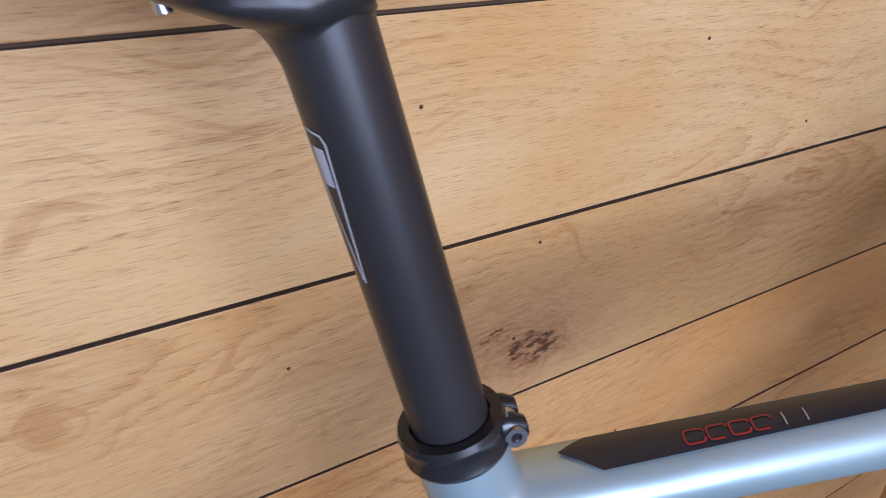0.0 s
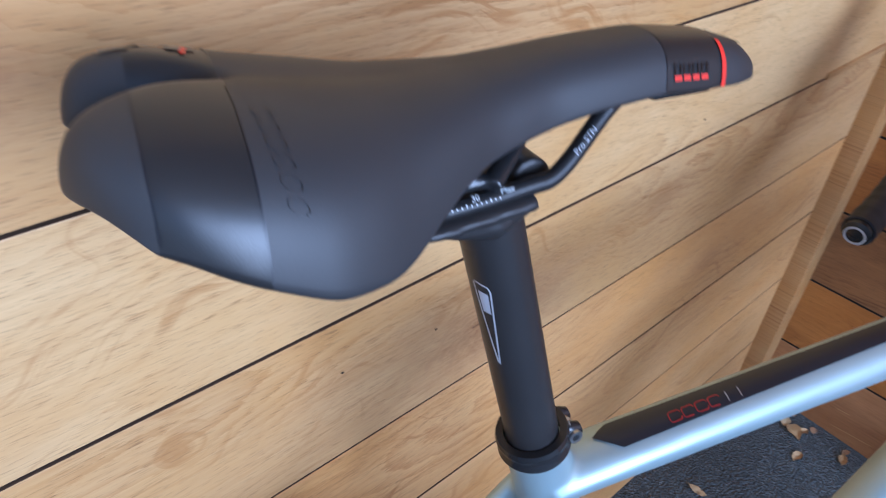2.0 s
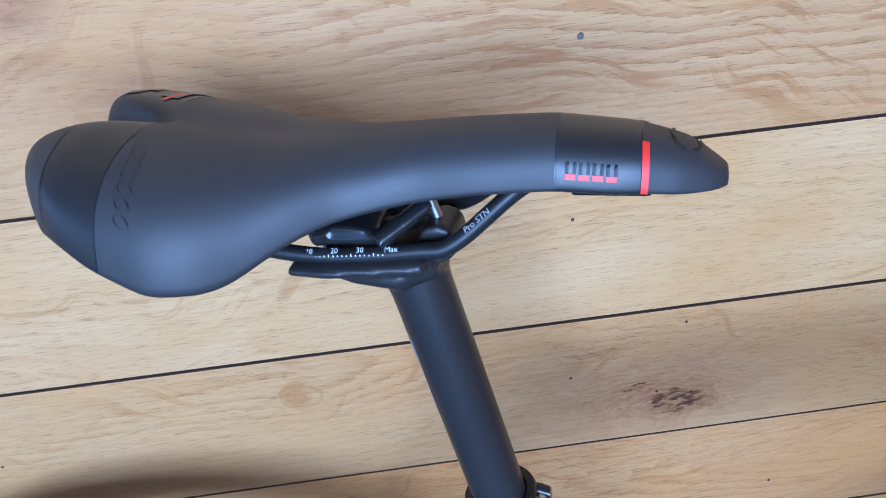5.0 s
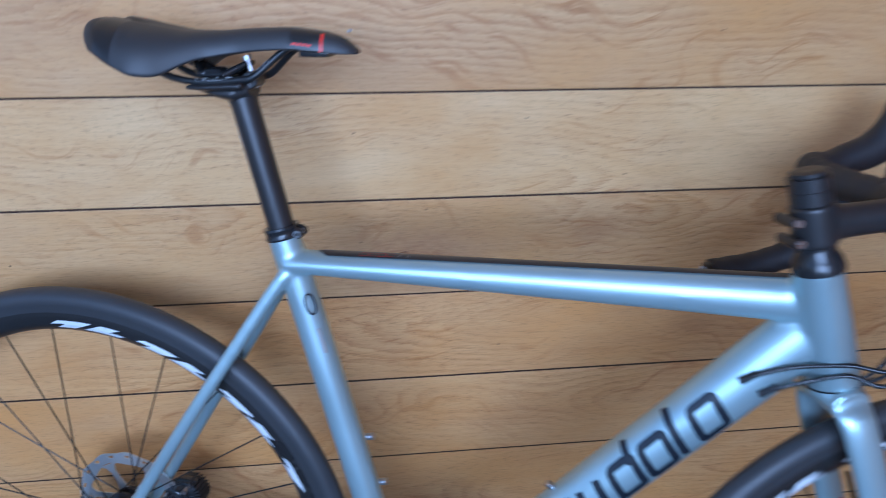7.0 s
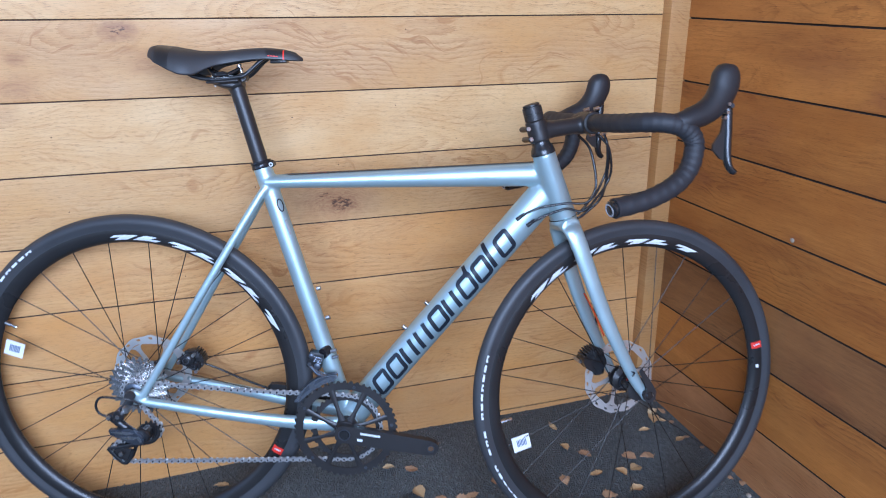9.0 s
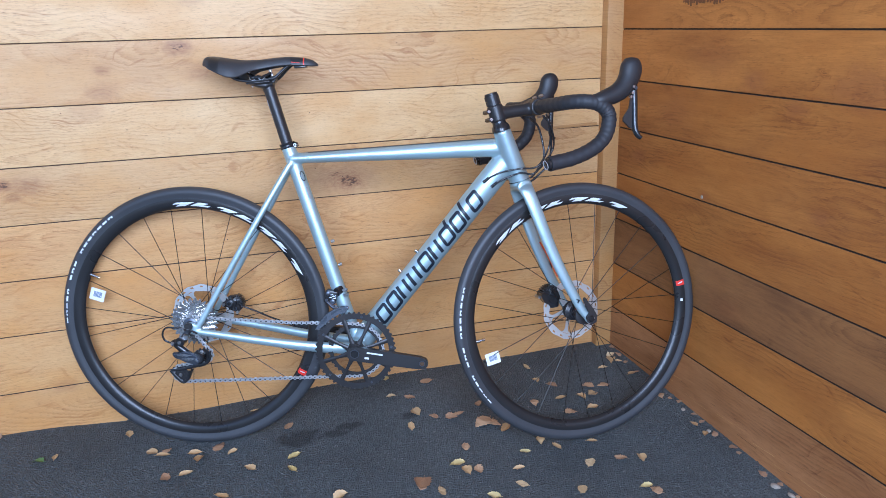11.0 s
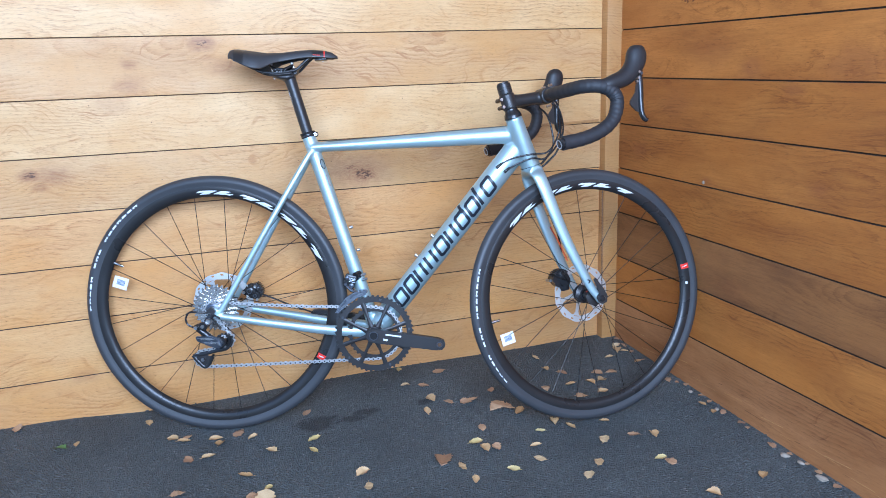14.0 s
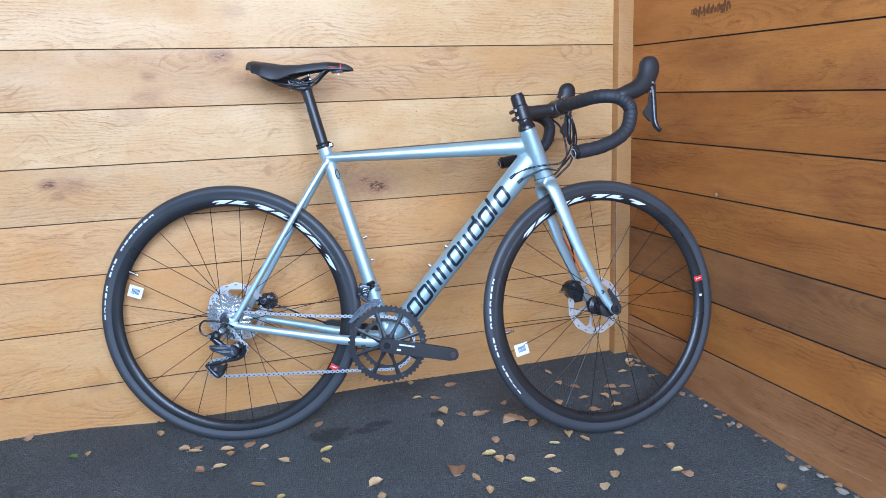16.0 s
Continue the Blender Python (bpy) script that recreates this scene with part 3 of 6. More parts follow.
def frame_set():
    bm = bmesh.new()
    def tube(a, b, ra, rb, n=22):
        p, r = taper(a, b, ra, rb)
        sweep(bm, p, r, n)
    tube(P(0.2545, 0.440, -0.002), P(*BB), (0.0175, 0.0175), (0.0175, 0.0185))
    tube(P(0.262, 0.406), P(0.791, 0.432, 0.004), (0.0185, 0.0125), (0.021, 0.0235))
    tube(P(0.797, 0.4015), P(*BB), (0.0255, 0.0315), (0.028, 0.030))
    tube(P(0.780, 0.475, 0.023), P(0.829, 0.348), 0.0215, 0.0255)
    lathe(bm, [(0.0, -0.036), (0.0235, -0.036), (0.0235, 0.036), (0.0, 0.036)], 28, P(*BB))
    for s in (1, -1):
        p = curve_points([P(0.268, 0.398, 0.011 * s), P(0.250, 0.374, 0.018 * s), P(0.15, 0.207, 0.044 * s), P(0.034, 0.010, 0.059 * s), P(0.010, -0.019, 0.061 * s)], 8)
        sweep(bm, p, [(0.0065, 0.008)] * len(p), 14)
        p = curve_points([P(0.003, -0.018, 0.061 * s), P(0.04, -0.0235, 0.060 * s), P(0.17, -0.045, 0.056 * s), P(0.30, -0.066, 0.044 * s), P(0.405, -0.077, 0.030 * s)], 8)
        k = len(p) - 1
        sweep(bm, p, [(0.0070 + 0.0040 * i / k, 0.0078 + 0.0085 * (i / k) ** 1.3) for i in range(k + 1)], 14)
        lathe(bm, [(0.0, -0.005), (0.015, -0.005), (0.015, 0.005), (0.0, 0.005)], 20, P(0.004, -0.010, 0.062 * s))
    ob = part("frame", bm, PAINT, bike, "satin silver-blue aluminium frame with smooth welds")
    fuse(ob, 0.0026, 5)
    return ob


FRAME = frame_set()


def wheel(parent, m, drive):
    """A wheel about its axle along y; its right side is -y."""
    bm = bmesh.new()
    prof = [(0.3115, -0.0105), (0.3115, 0.0105), (0.307, 0.0112), (0.296, 0.0108), (0.287, 0.0055), (0.2845, 0.0), (0.287, -0.0055), (0.296, -0.0108), (0.307, -0.0112)]
    lathe(bm, prof, 96, closed=True)
    w = part("wheel", bm, RIM, parent, "black aluminium rim", m)
    bm = bmesh.new()
    ring = []
    for i in range(14):
        a = math.pi * (-0.18 + 1.36 * i / 13)
        ring.append((0.3245 + 0.0140 * math.sin(a), 0.0140 * math.cos(a)))
    ring = [(0.3085, 0.0104)] + ring + [(0.3085, -0.0104)]
    lathe(bm, ring, 128, closed=True)
    part("tyre", bm, TYRE, w, "black slick road tyre")
    bm = bmesh.new()
    hubp = [(0.0, -0.052), (0.009, -0.052), (0.010, -0.036), (0.024, -0.033), (0.024, -0.029), (0.014, -0.024), (0.012, 0.0), (0.015, 0.022), (0.025, 0.027), (0.025, 0.031), (0.012, 0.036), (0.010, 0.052), (0.0, 0.052)]
    if drive:
        hubp = [(0.0, -0.062), (0.009, -0.062), (0.010, -0.046), (0.018, -0.045), (0.018, -0.020), (0.026, -0.018), (0.026, -0.013), (0.015, -0.008), (0.013, 0.012), (0.017, 0.022), (0.026, 0.029), (0.026, 0.033), (0.012, 0.038), (0.010, 0.062), (0.0, 0.062)]
    lathe(bm, hubp, 32)
    hub = part("hub", bm, ANODISED, w, "black hub")
    for y0, r0, mat in ((-0.019, 0.0158, GREYPART), (-0.012, 0.0142, GLOSSY), (0.010, 0.0145, GLOSSY), (0.017, 0.0162, GREYPART)) if not drive else ((0.004, 0.0158, GREYPART),):
        bm = bmesh.new()
        lathe(bm, [(r0 - 0.004, y0 - 0.0016), (r0, y0 - 0.0012), (r0, y0 + 0.0012), (r0 - 0.004, y0 + 0.0016)], 24, closed=True)
        part("hub_ring", bm, mat, hub)
    if not drive:
        bm = bmesh.new()
        box(bm, (0.0075, 0.0035, 0.0016), (-0.0035, -0.0045, 0.0129), None, 0.0003)
        part("hub_label", bm, RED, hub, "small red print", smooth=False)
    bm = bmesh.new()
    lathe(bm, [(0.0, -0.5), (1.0, -0.5), (1.0, 0.5), (0.0, 0.5)], 6, axis="Z")
    sp = bpy.data.meshes.new("spoke")
    bm.to_mesh(sp)
    bm.free()
    sp.materials.append(SPOKE)
    side_y = (-0.031, 0.029) if not drive else (-0.0155, 0.031)
    for i in range(24):
        sgn = i % 2
        a = 2 * math.pi * (i + 0.25 + (0.35 if drive else 0.0)) / 24
        lean = radians(62) * (1 if (i // 2) % 2 else -1)
        r0 = 0.023
        p = Vector((r0 * math.cos(a + lean), side_y[sgn], r0 * math.sin(a + lean)))
        q = Vector((0.286 * math.cos(a), 0.002 * (1 if sgn else -1), 0.286 * math.sin(a)))
        d = q - p
        rot = d.to_track_quat("Z", "Y").to_matrix().to_4x4()
        shared("spoke", sp, w, Matrix.Translation((p + q) / 2) @ rot @ Matrix.Diagonal((0.00092, 0.00092, d.length, 1)))
    # disc rotor on the left: braking track, carrier ring and slanted bridges
    nn = 96
    wave = lambda r, d, k: [((r + d * math.cos(k * 2 * math.pi * i / nn)) * math.cos(2 * math.pi * i / nn), (r + d * math.cos(k * 2 * math.pi * i / nn)) * math.sin(2 * math.pi * i / nn)) for i in range(nn)]
    bm = bmesh.new()
    annulus(bm, wave(0.0786, 0.0013, 12), wave(0.0752, 0.0003, 12), 0.0018, 0.046)
    rotor = part("brake_rotor", bm, ROTOR, w, "bright steel brake disc with cut-outs", smooth=False)
    bm = bmesh.new()
    annulus(bm, wave(0.0708, 0.0003, 12), wave(0.0628, 0.0020, 6), 0.0018, 0.046)
    part("rotor_track", bm, ROTOR, rotor, smooth=False)
    for i in range(18):
        a = 2 * math.pi * i / 18
        o = [(0.0700, -0.0098), (0.0758, -0.0068), (0.0758, 0.0108), (0.0700, 0.0078)]
        bm = bmesh.new()
        prism(bm, [(x * math.cos(a) - z * math.sin(a), x * math.sin(a) + z * math.cos(a)) for x, z in o], 0.0017, Matrix.Translation((0, 0.046, 0)))
        part("rotor_bridge", bm, ROTOR, rotor, smooth=False)
    for i in range(6):
        a = 2 * math.pi * i / 6
        arm = [(0.022, -0.009), (0.040, -0.0065), (0.052, -0.0060), (0.059, -0.009), (0.063, -0.017), (0.063, 0.013), (0.058, 0.005), (0.050, 0.002), (0.036, 0.002), (0.022, 0.006)]
        bm = bmesh.new()
        prism(bm, [(x * math.cos(a) - z * math.sin(a), x * math.sin(a) + z * math.cos(a)) for x, z in arm], 0.0017, Matrix.Translation((0, 0.046, 0)))
        part("rotor_arm", bm, ROTOR, rotor, smooth=False)
    bm = bmesh.new()
    lathe(bm, [(0.0, 0.042), (0.024, 0.042), (0.024, 0.049), (0.018, 0.051), (0.0, 0.051)], 28)
    part("lock_ring", bm, ANODISED, rotor)
    return w


def valve(w, angle):
    m = pose(0, 0, 0, 0, -math.degrees(angle), 0)
    bm = bmesh.new()
    lathe(bm, [(0.0, 0.262), (0.0030, 0.262), (0.0036, 0.264), (0.0036, 0.269), (0.0026, 0.270), (0.0026, 0.273), (0.0045, 0.274), (0.0045, 0.289), (0.0, 0.289)], 10, axis="X")
    part("valve", bm, SPROCKET, w, "bright valve stem", m)


rear = wheel(bike, Matrix.Translation((0, 0, -0.005)) @ Matrix.Scale(1.0133, 4), True)
front = wheel(bike, FRONT @ Matrix.Translation(S(0.0517, -0.505)), False)


def fork():
    bm = bmesh.new()
    lathe(bm, [(0.0, -0.135), (0.0265, -0.135), (0.0255, -0.124), (0.0, -0.124)], 28, axis="Z")
    for s in (1, -1):
        p = curve_points([S(0, -0.128, 0.006 * s), S(0.000, -0.143, 0.026 * s), S(0.001, -0.175, 0.040 * s), S(0.014, -0.33, 0.047 * s), S(0.036, -0.46, 0.054 * s), S(0.049, -0.505, 0.057 * s)], 10)
        k = len(p) - 1
        sweep(bm, p, [(0.0095 - 0.003 * i / k, 0.0225 - 0.0125 * i / k) for i in range(k + 1)], 18)
        lathe(bm, [(0.0, -0.005), (0.014, -0.005), (0.014, 0.005), (0.0, 0.005)], 18, S(0.0535, -0.507, 0.058 * s))
    sweep(bm, [S(0, -0.140, -0.03), S(0, -0.137, 0), S(0, -0.140, 0.03)], [(0.020, 0.015)] * 3, 16, side=(1, 0, 0))
    ob = part("fork", bm, PAINT, bike, "satin silver-blue fork with tapered blades", FRONT)
    fuse(ob, 0.0026, 4)
    bm = bmesh.new()
    lathe(bm, [(0.0, -0.1262), (0.0268, -0.1262), (0.0268, -0.1248), (0.0, -0.1248)], 32, axis="Z")
    part("headset_seal", bm, GLOSSY, ob, "thin dark seal above the fork crown")
    bm = bmesh.new()
    lathe(bm, [(0.0, -0.006), (0.0055, -0.006), (0.0085, -0.003), (0.0085, 0.003), (0.0, 0.003)], 20, S(0.0535, -0.507, 0.0655))
    part("axle_end", bm, GLOSSY, ob, "black through-axle end")
    bm = bmesh.new()
    prism(bm, [(0.046, -0.452), (0.053, -0.448), (0.066, -0.486), (0.071, -0.505), (0.064, -0.521), (0.050, -0.522), (0.041, -0.511), (0.043, -0.500), (0.053, -0.492)], 0.006, Matrix.Translation((0, -0.0655, 0)))
    bmesh.ops.bevel(bm, geom=bm.edges[:], offset=0.0012, segments=2, affect="EDGES")
    part("dropout_cover", bm, ANODISED, ob, "black forged fork end")
    bm = bmesh.new()
    lathe(bm, [(0.0034, -0.0008), (0.0052, -0.0008), (0.0052, 0.0008), (0.0034, 0.0008)], 18, S(0.0560, -0.507, 0.0692), closed=True)
    part("axle_ring", bm, STEEL, ob, "bright ring round the axle socket")
    return ob


FORK = fork()
bm = bmesh.new()
box(bm, (0.0085, 0.0006, 0.0030), (0, 0, 0.0024), Matrix.Rotation(radians(38), 3, "Y"))
box(bm, (0.0085, 0.0006, 0.0030), (0, 0, -0.0024), Matrix.Rotation(radians(-38), 3, "Y"))
part("printed_bar", bm, DECAL, FORK, "small dark crossed mark", Matrix.Translation(S(0.0345, -0.452, 0.0635)), smooth=False)


# marks that lie on curved surfaces: a flat drawing (x, y) is laid on by a mapping
def stroke(bm, path, width, place, closed=False, step=0.003):
    pts = [Vector((*q, 0)) for q in path]
    if closed:
        pts.append(pts[0].copy())
    fine = []
    for a, b in zip(pts, pts[1:]):
        k = max(1, int((b - a).length / step))
        fine += [a.lerp(b, j / k) for j in range(k)]
    if not closed:
        fine.append(pts[-1])
    n = len(fine)
    rows = []
    for j in range(n):
        a = fine[j - 1] if (closed or j) else fine[j]
        b = fine[(j + 1) % n] if (closed or j < n - 1) else fine[j]
        d = (b - a).normalized()
        o = Vector((-d.y, d.x, 0)) * width / 2
        rows.append([bm.verts.new(place(*(fine[j] + o * t).xy)) for t in (-1, 0, 1)])
    for j in range(n if closed else n - 1):
        for t in (0, 1):
            bm.faces.new((rows[j][t], rows[j][t + 1], rows[(j + 1) % n][t + 1], rows[(j + 1) % n][t]))
    return bm


def block(bm, corners, place, nx=6, ny=4):
    """A filled four-cornered mark."""
    a, b, c, d = [Vector((*q, 0)) for q in corners]
    g = [[bm.verts.new(place(*(a.lerp(b, i / nx).lerp(d.lerp(c, i / nx), j / ny)).xy)) for j in range(ny + 1)] for i in range(nx + 1)]
    for i in range(nx):
        for j in range(ny):
            bm.faces.new((g[i][j], g[i + 1][j], g[i + 1][j + 1], g[i][j + 1]))
    return bm


def loop_shape(w, h, r, slant=0.0, x=0.0, y=0.0):
    out = []
    for cx, cy, a0 in ((w - r, h - r, 0), (r, h - r, 90), (r, r, 180), (w - r, r, 270)):
        for k in range(4):
            a = radians(a0 + 30 * k)
            px, py = cx + r * math.cos(a), cy + r * math.sin(a)
            out.append((x + px + slant * py, y + py))
    return out


def on_tube(a, b, ra, rb, turn, lift=0.0008):
    """x along the tube from a to b, y round it; turn: the angle of y = 0 (0: right side, 90: top)."""
    d = (b - a).normalized()
    length = (b - a).length
    side = Vector((0, -1, 0))
    up = side.cross(d) * -1
    if up.z < 0:
        up = -up
    def place(x, y):
        t = x / length
        p, q = ra[0] + (rb[0] - ra[0]) * t + lift, ra[1] + (rb[1] - ra[1]) * t + lift
        f = radians(turn) + y / ((p + q) / 2)
        return a + d * x + side * p * math.cos(f) + up * q * math.sin(f)
    return place


# ---- saddle
SADDLE_SHIFT = Vector((-0.002, 0.008, -0.002))
HEAD_SHIFT = Matrix.Translation((-0.002, 0.004, -0.001))


def sad_half(x):
    t = [(0.060, 0.035), (0.070, 0.0415), (0.082, 0.0490), (0.096, 0.0560), (0.112, 0.0615), (0.135, 0.0640), (0.152, 0.0590), (0.175, 0.044), (0.198, 0.030), (0.225, 0.0235), (0.26, 0.0225), (0.30, 0.0205), (0.32, 0.0175), (0.334, 0.0120), (0.341, 0.004)]
    return float(np.interp(x, [q[0] for q in t], [q[1] for q in t]))


def sad_top(x):
    t = [(0.062, 0.648), (0.076, 0.6525), (0.098, 0.653), (0.13, 0.648), (0.165, 0.6435), (0.20, 0.6445), (0.24, 0.6495), (0.275, 0.652), (0.305, 0.650), (0.325, 0.645), (0.341, 0.634)]
    return float(np.interp(x, [q[0] for q in t], [q[1] for q in t]))


def sad_drop(x):
    t = [(0.062, 0.016), (0.082, 0.028), (0.106, 0.040), (0.135, 0.0480), (0.158, 0.046), (0.178, 0.033), (0.192, 0.027), (0.21, 0.0245), (0.25, 0.022), (0.30, 0.021), (0.325, 0.016), (0.341, 0.004)]
    return float(np.interp(x, [q[0] for q in t], [q[1] for q in t]))


def sad_point(x, q, lift=0.0):
    aq = abs(q)
    w = sad_half(x) * (math.sin(q * math.pi / 2 * 0.92) / math.sin(math.pi / 2 * 0.92))
    z = sad_top(x) - sad_drop(x) * aq ** 2.6
    if x < 0.19:
        z -= 0.004 * math.exp(-(w / 0.009) ** 2) * max(0, 1 - (x - 0.08) / 0.11)
    return P(x, z + lift, w + 0.003 + (0.341 - x) * 0.042)


def saddle():
    X0, X1 = 0.0625, 0.340
    bm = bmesh.new()
    NS, NQ = 64, 41
    rows = []
    for i in range(NS):
        row = []
        for j in range(NQ):
            q = -1 + 2 * j / (NQ - 1)
            e = (abs(q) - 0.45) / (0.45 if abs(q) < 0.45 else 0.55)
            x0 = X0 + (0.048 * abs(e) ** 2.2 if e < 0 else 0.029 * e ** 2.0)
            s = i / (NS - 1)
            s = 0.5 * s + 0.5 * (s * s * (3 - 2 * s))
            v = sad_point(x0 + (X1 - x0) * s, q)
            if s < 0.085:
                k = 1 - s / 0.085
                v.z -= 0.020 * k ** 2.2 * (1 - q ** 4)
                v.x += 0.009 * k ** 3 * (1 - q ** 4)
            row.append(bm.verts.new(v))
        rows.append(row)
    for i in range(NS - 1):
        for j in range(NQ - 1):
            bm.faces.new((rows[i][j], rows[i + 1][j], rows[i + 1][j + 1], rows[i][j + 1]))
    bmesh.ops.recalc_face_normals(bm, faces=bm.faces)
    if sum(fc.normal.z for fc in bm.faces) < 0:
        bmesh.ops.reverse_faces(bm, faces=bm.faces)
    ob = part("saddle", bm, COVER, bike, "black padded racing saddle with split tail", Matrix.Translation(SADDLE_SHIFT))
    ob.data.set_sharp_from_angle(angle=radians(80))
    sm = ob.modifiers.new("round", "SMOOTH")
    sm.factor, sm.iterations = 0.5, 4
    so = ob.modifiers.new("shell", "SOLIDIFY")
    so.thickness, so.offset = 0.006, -1.0
    sb = ob.modifiers.new("fine", "SUBSURF")
    sb.levels = sb.render_levels = 1
    return ob


SADDLE = saddle()


def on_saddle(name, bm, mat, label="", lift=0.0005):
    ob = part(name, bm, mat, SADDLE, label)
    sw = ob.modifiers.new("lie", "SHRINKWRAP")
    sw.target, sw.wrap_method, sw.wrap_mode, sw.offset = SADDLE, "NEAREST_SURFACEPOINT", "ABOVE_SURFACE", lift
    return ob


def saddle_marks():
    for x, q0, q1, w in ((0.3075, 0.42, 0.99, 0.0026), (0.3075, -0.99, -0.42, 0.0026)):
        bm = bmesh.new()
        stroke(bm, [(x, q0), (x + 0.0006, q1)], w, lambda a, c: sad_point(a, c, 0.001), step=0.02)
        on_saddle("red_stripe", bm, RED, "narrow red stripe")
    bm = bmesh.new()
    stroke(bm, [(0.1085, -0.16), (0.1140, -0.60)], 0.0018, lambda a, c: sad_point(a, c, 0.001), step=0.02)
    on_saddle("red_stripe", bm, RED, "narrow red stripe")
    # pale worn-looking shapes on the far lobe
    for corners in ([(0.084, -0.30), (0.093, -0.26), (0.101, -0.62), (0.093, -0.78)], [(0.104, -0.22), (0.1125, -0.20), (0.1145, -0.62), (0.1065, -0.68)]):
        bm = bmesh.new()
        block(bm, corners, lambda a, c: sad_point(a, c, 0.001), 8, 6)
        on_saddle("pale_mark", bm, GREYPRINT, "pale grey printed shape")
    bm = bmesh.new()
    stroke(bm, [(0.1005 + 0.0055 * math.cos(a), -0.46 + 0.14 * math.sin(a)) for a in [math.pi * (0.1 + 1.5 * j / 12) for j in range(13)]], 0.0030, lambda a, c: sad_point(a, c, 0.001), step=0.05)
    on_saddle("pale_mark", bm, GREYPRINT, "pale grey printed arc", 0.0006)
    # maker's mark near the nose, half dark half red, as plain blocks
    for k in range(4):
        x = 0.2800 + 0.0048 * k
        bm = bmesh.new()
        block(bm, [(x, 0.855), (x + 0.0038, 0.855), (x + 0.0038, 0.90), (x, 0.90)], lambda a, c: sad_point(a, c, 0.001), 3, 3)
        on_saddle("red_mark", bm, RED)
        bm = bmesh.new()
        stroke(bm, [(x + 0.0006, 0.85), (x + 0.0006, 0.75), (x + 0.0034, 0.75), (x + 0.0034, 0.85)], 0.0011, lambda a, c: sad_point(a, c, 0.001), step=0.03)
        on_saddle("raised_mark", bm, MARK, "", 0.0008)
    # raised loops along the flank
    for k in range(6):
        q0 = 0.36 + 0.075 * k
        x0 = 0.1205 + 0.0006 * k
        bm = bmesh.new()
        pts = [(x0 + 0.0055 * (0.5 + 0.5 * math.cos(a)), q0 + 0.026 * math.sin(a) + 0.006 * math.cos(a)) for a in [2 * math.pi * j / 12 for j in range(12)]]
        stroke(bm, pts, 0.0008, lambda a, c: sad_point(a, c, 0.001), closed=True, step=0.05)
        on_saddle("raised_mark", bm, COVER, "", 0.0006)
    # seams of the smooth panels
    for x, q0, q1 in ((0.1165, 0.18, 0.97), (0.1165, -0.97, -0.18), (0.0915, 0.26, 0.97), (0.2765, -0.97, 0.97), (0.3065, -0.5, 0.5)):
        bm = bmesh.new()
        stroke(bm, [(x, q0), (x, q1)], 0.0005, lambda a, c: sad_point(a, c, 0.001), step=0.03)
        on_saddle("seam", bm, PATCH, "", 0.0003)
    # emblem on the nose
    bm = bmesh.new()
    stroke(bm, [(0.323 + 0.0055 * math.cos(a), 0.42 * math.sin(a)) for a in [2 * math.pi * j / 14 for j in range(14)]], 0.0011, lambda a, c: sad_point(a, c, 0.001), closed=True, step=0.05)
    on_saddle("raised_mark", bm, MARK, "", 0.0007)
    # underside clip below the nose
    bm = bmesh.new()
    box(bm, (0.030, 0.022, 0.007), P(0.297, 0.6285, 0.004), Matrix.Rotation(radians(-3), 3, "Y"), 0.002)
    part("nose_clip", bm, GLOSSY, SADDLE, "black plastic rail clip")


MARK = plain("dull_raised_mark", (0.010, 0.010, 0.011), 0.42, bump=0, spec=0.35)
GREYPRINT = plain("pale_grey_print", (0.16, 0.15, 0.14), 0.45, bump=0)
saddle_marks()


def rails():
    for s in (1, -1):
        bm = bmesh.new()
        o = 0.006
        p = curve_points([P(0.100, 0.634, 0.024 * s + o), P(0.121, 0.617, 0.0215 * s + o), P(0.143, 0.5995, 0.0210 * s + 0.003), P(0.18, 0.594, 0.022 * s + 0.001), P(0.222, 0.5990, 0.022 * s), P(0.238, 0.6035, 0.021 * s), P(0.262, 0.6255, 0.0145 * s), P(0.283, 0.640, 0.011 * s + 0.002)], 8)
        sweep(bm, p, 0.0036, 14)
        part("rail", bm, RAIL, SADDLE, "black saddle rail")
    a, b = P(0.158, 0.5922, 0.0225), P(0.232, 0.6006, 0.022)
    place = on_tube(a, b, (0.0036, 0.0036), (0.0036, 0.0036), 35, 0.0004)
    for k in range(23):
        bm = bmesh.new()
        x, h = 0.0085 + 0.00196 * k, 0.0012 if k % 5 == 0 else 0.0007
        block(bm, [(x, -0.0022), (x + 0.0005, -0.0022), (x + 0.0005, -0.0022 + h), (x, -0.0022 + h)], place, 1, 2)
        part("scale_mark", bm, WHITE, SADDLE, "white tick of the adjustment scale")
    for x0, txt in ((-0.0035, "Max"), (0.0080, "0"), (0.0180, "10"), (0.0292, "20"), (0.0404, "30"), (0.0525, "Max")):
        word(txt, 0.0025, SADDLE, WHITE, lambda x, y, x0=x0: place(x0 + x, y - 0.0006))
    # print on the sloping part
    a2, b2 = P(0.2425, 0.6075, 0.0198), P(0.2600, 0.6237, 0.0150)
    pl2 = on_tube(a2, b2, (0.0036, 0.0036), (0.0036, 0.0036), 30, 0.0006)
    word("Pro STN", 0.0027, SADDLE, SILVERPRINT, lambda x, y: pl2(0.002 + x, y - 0.0009))


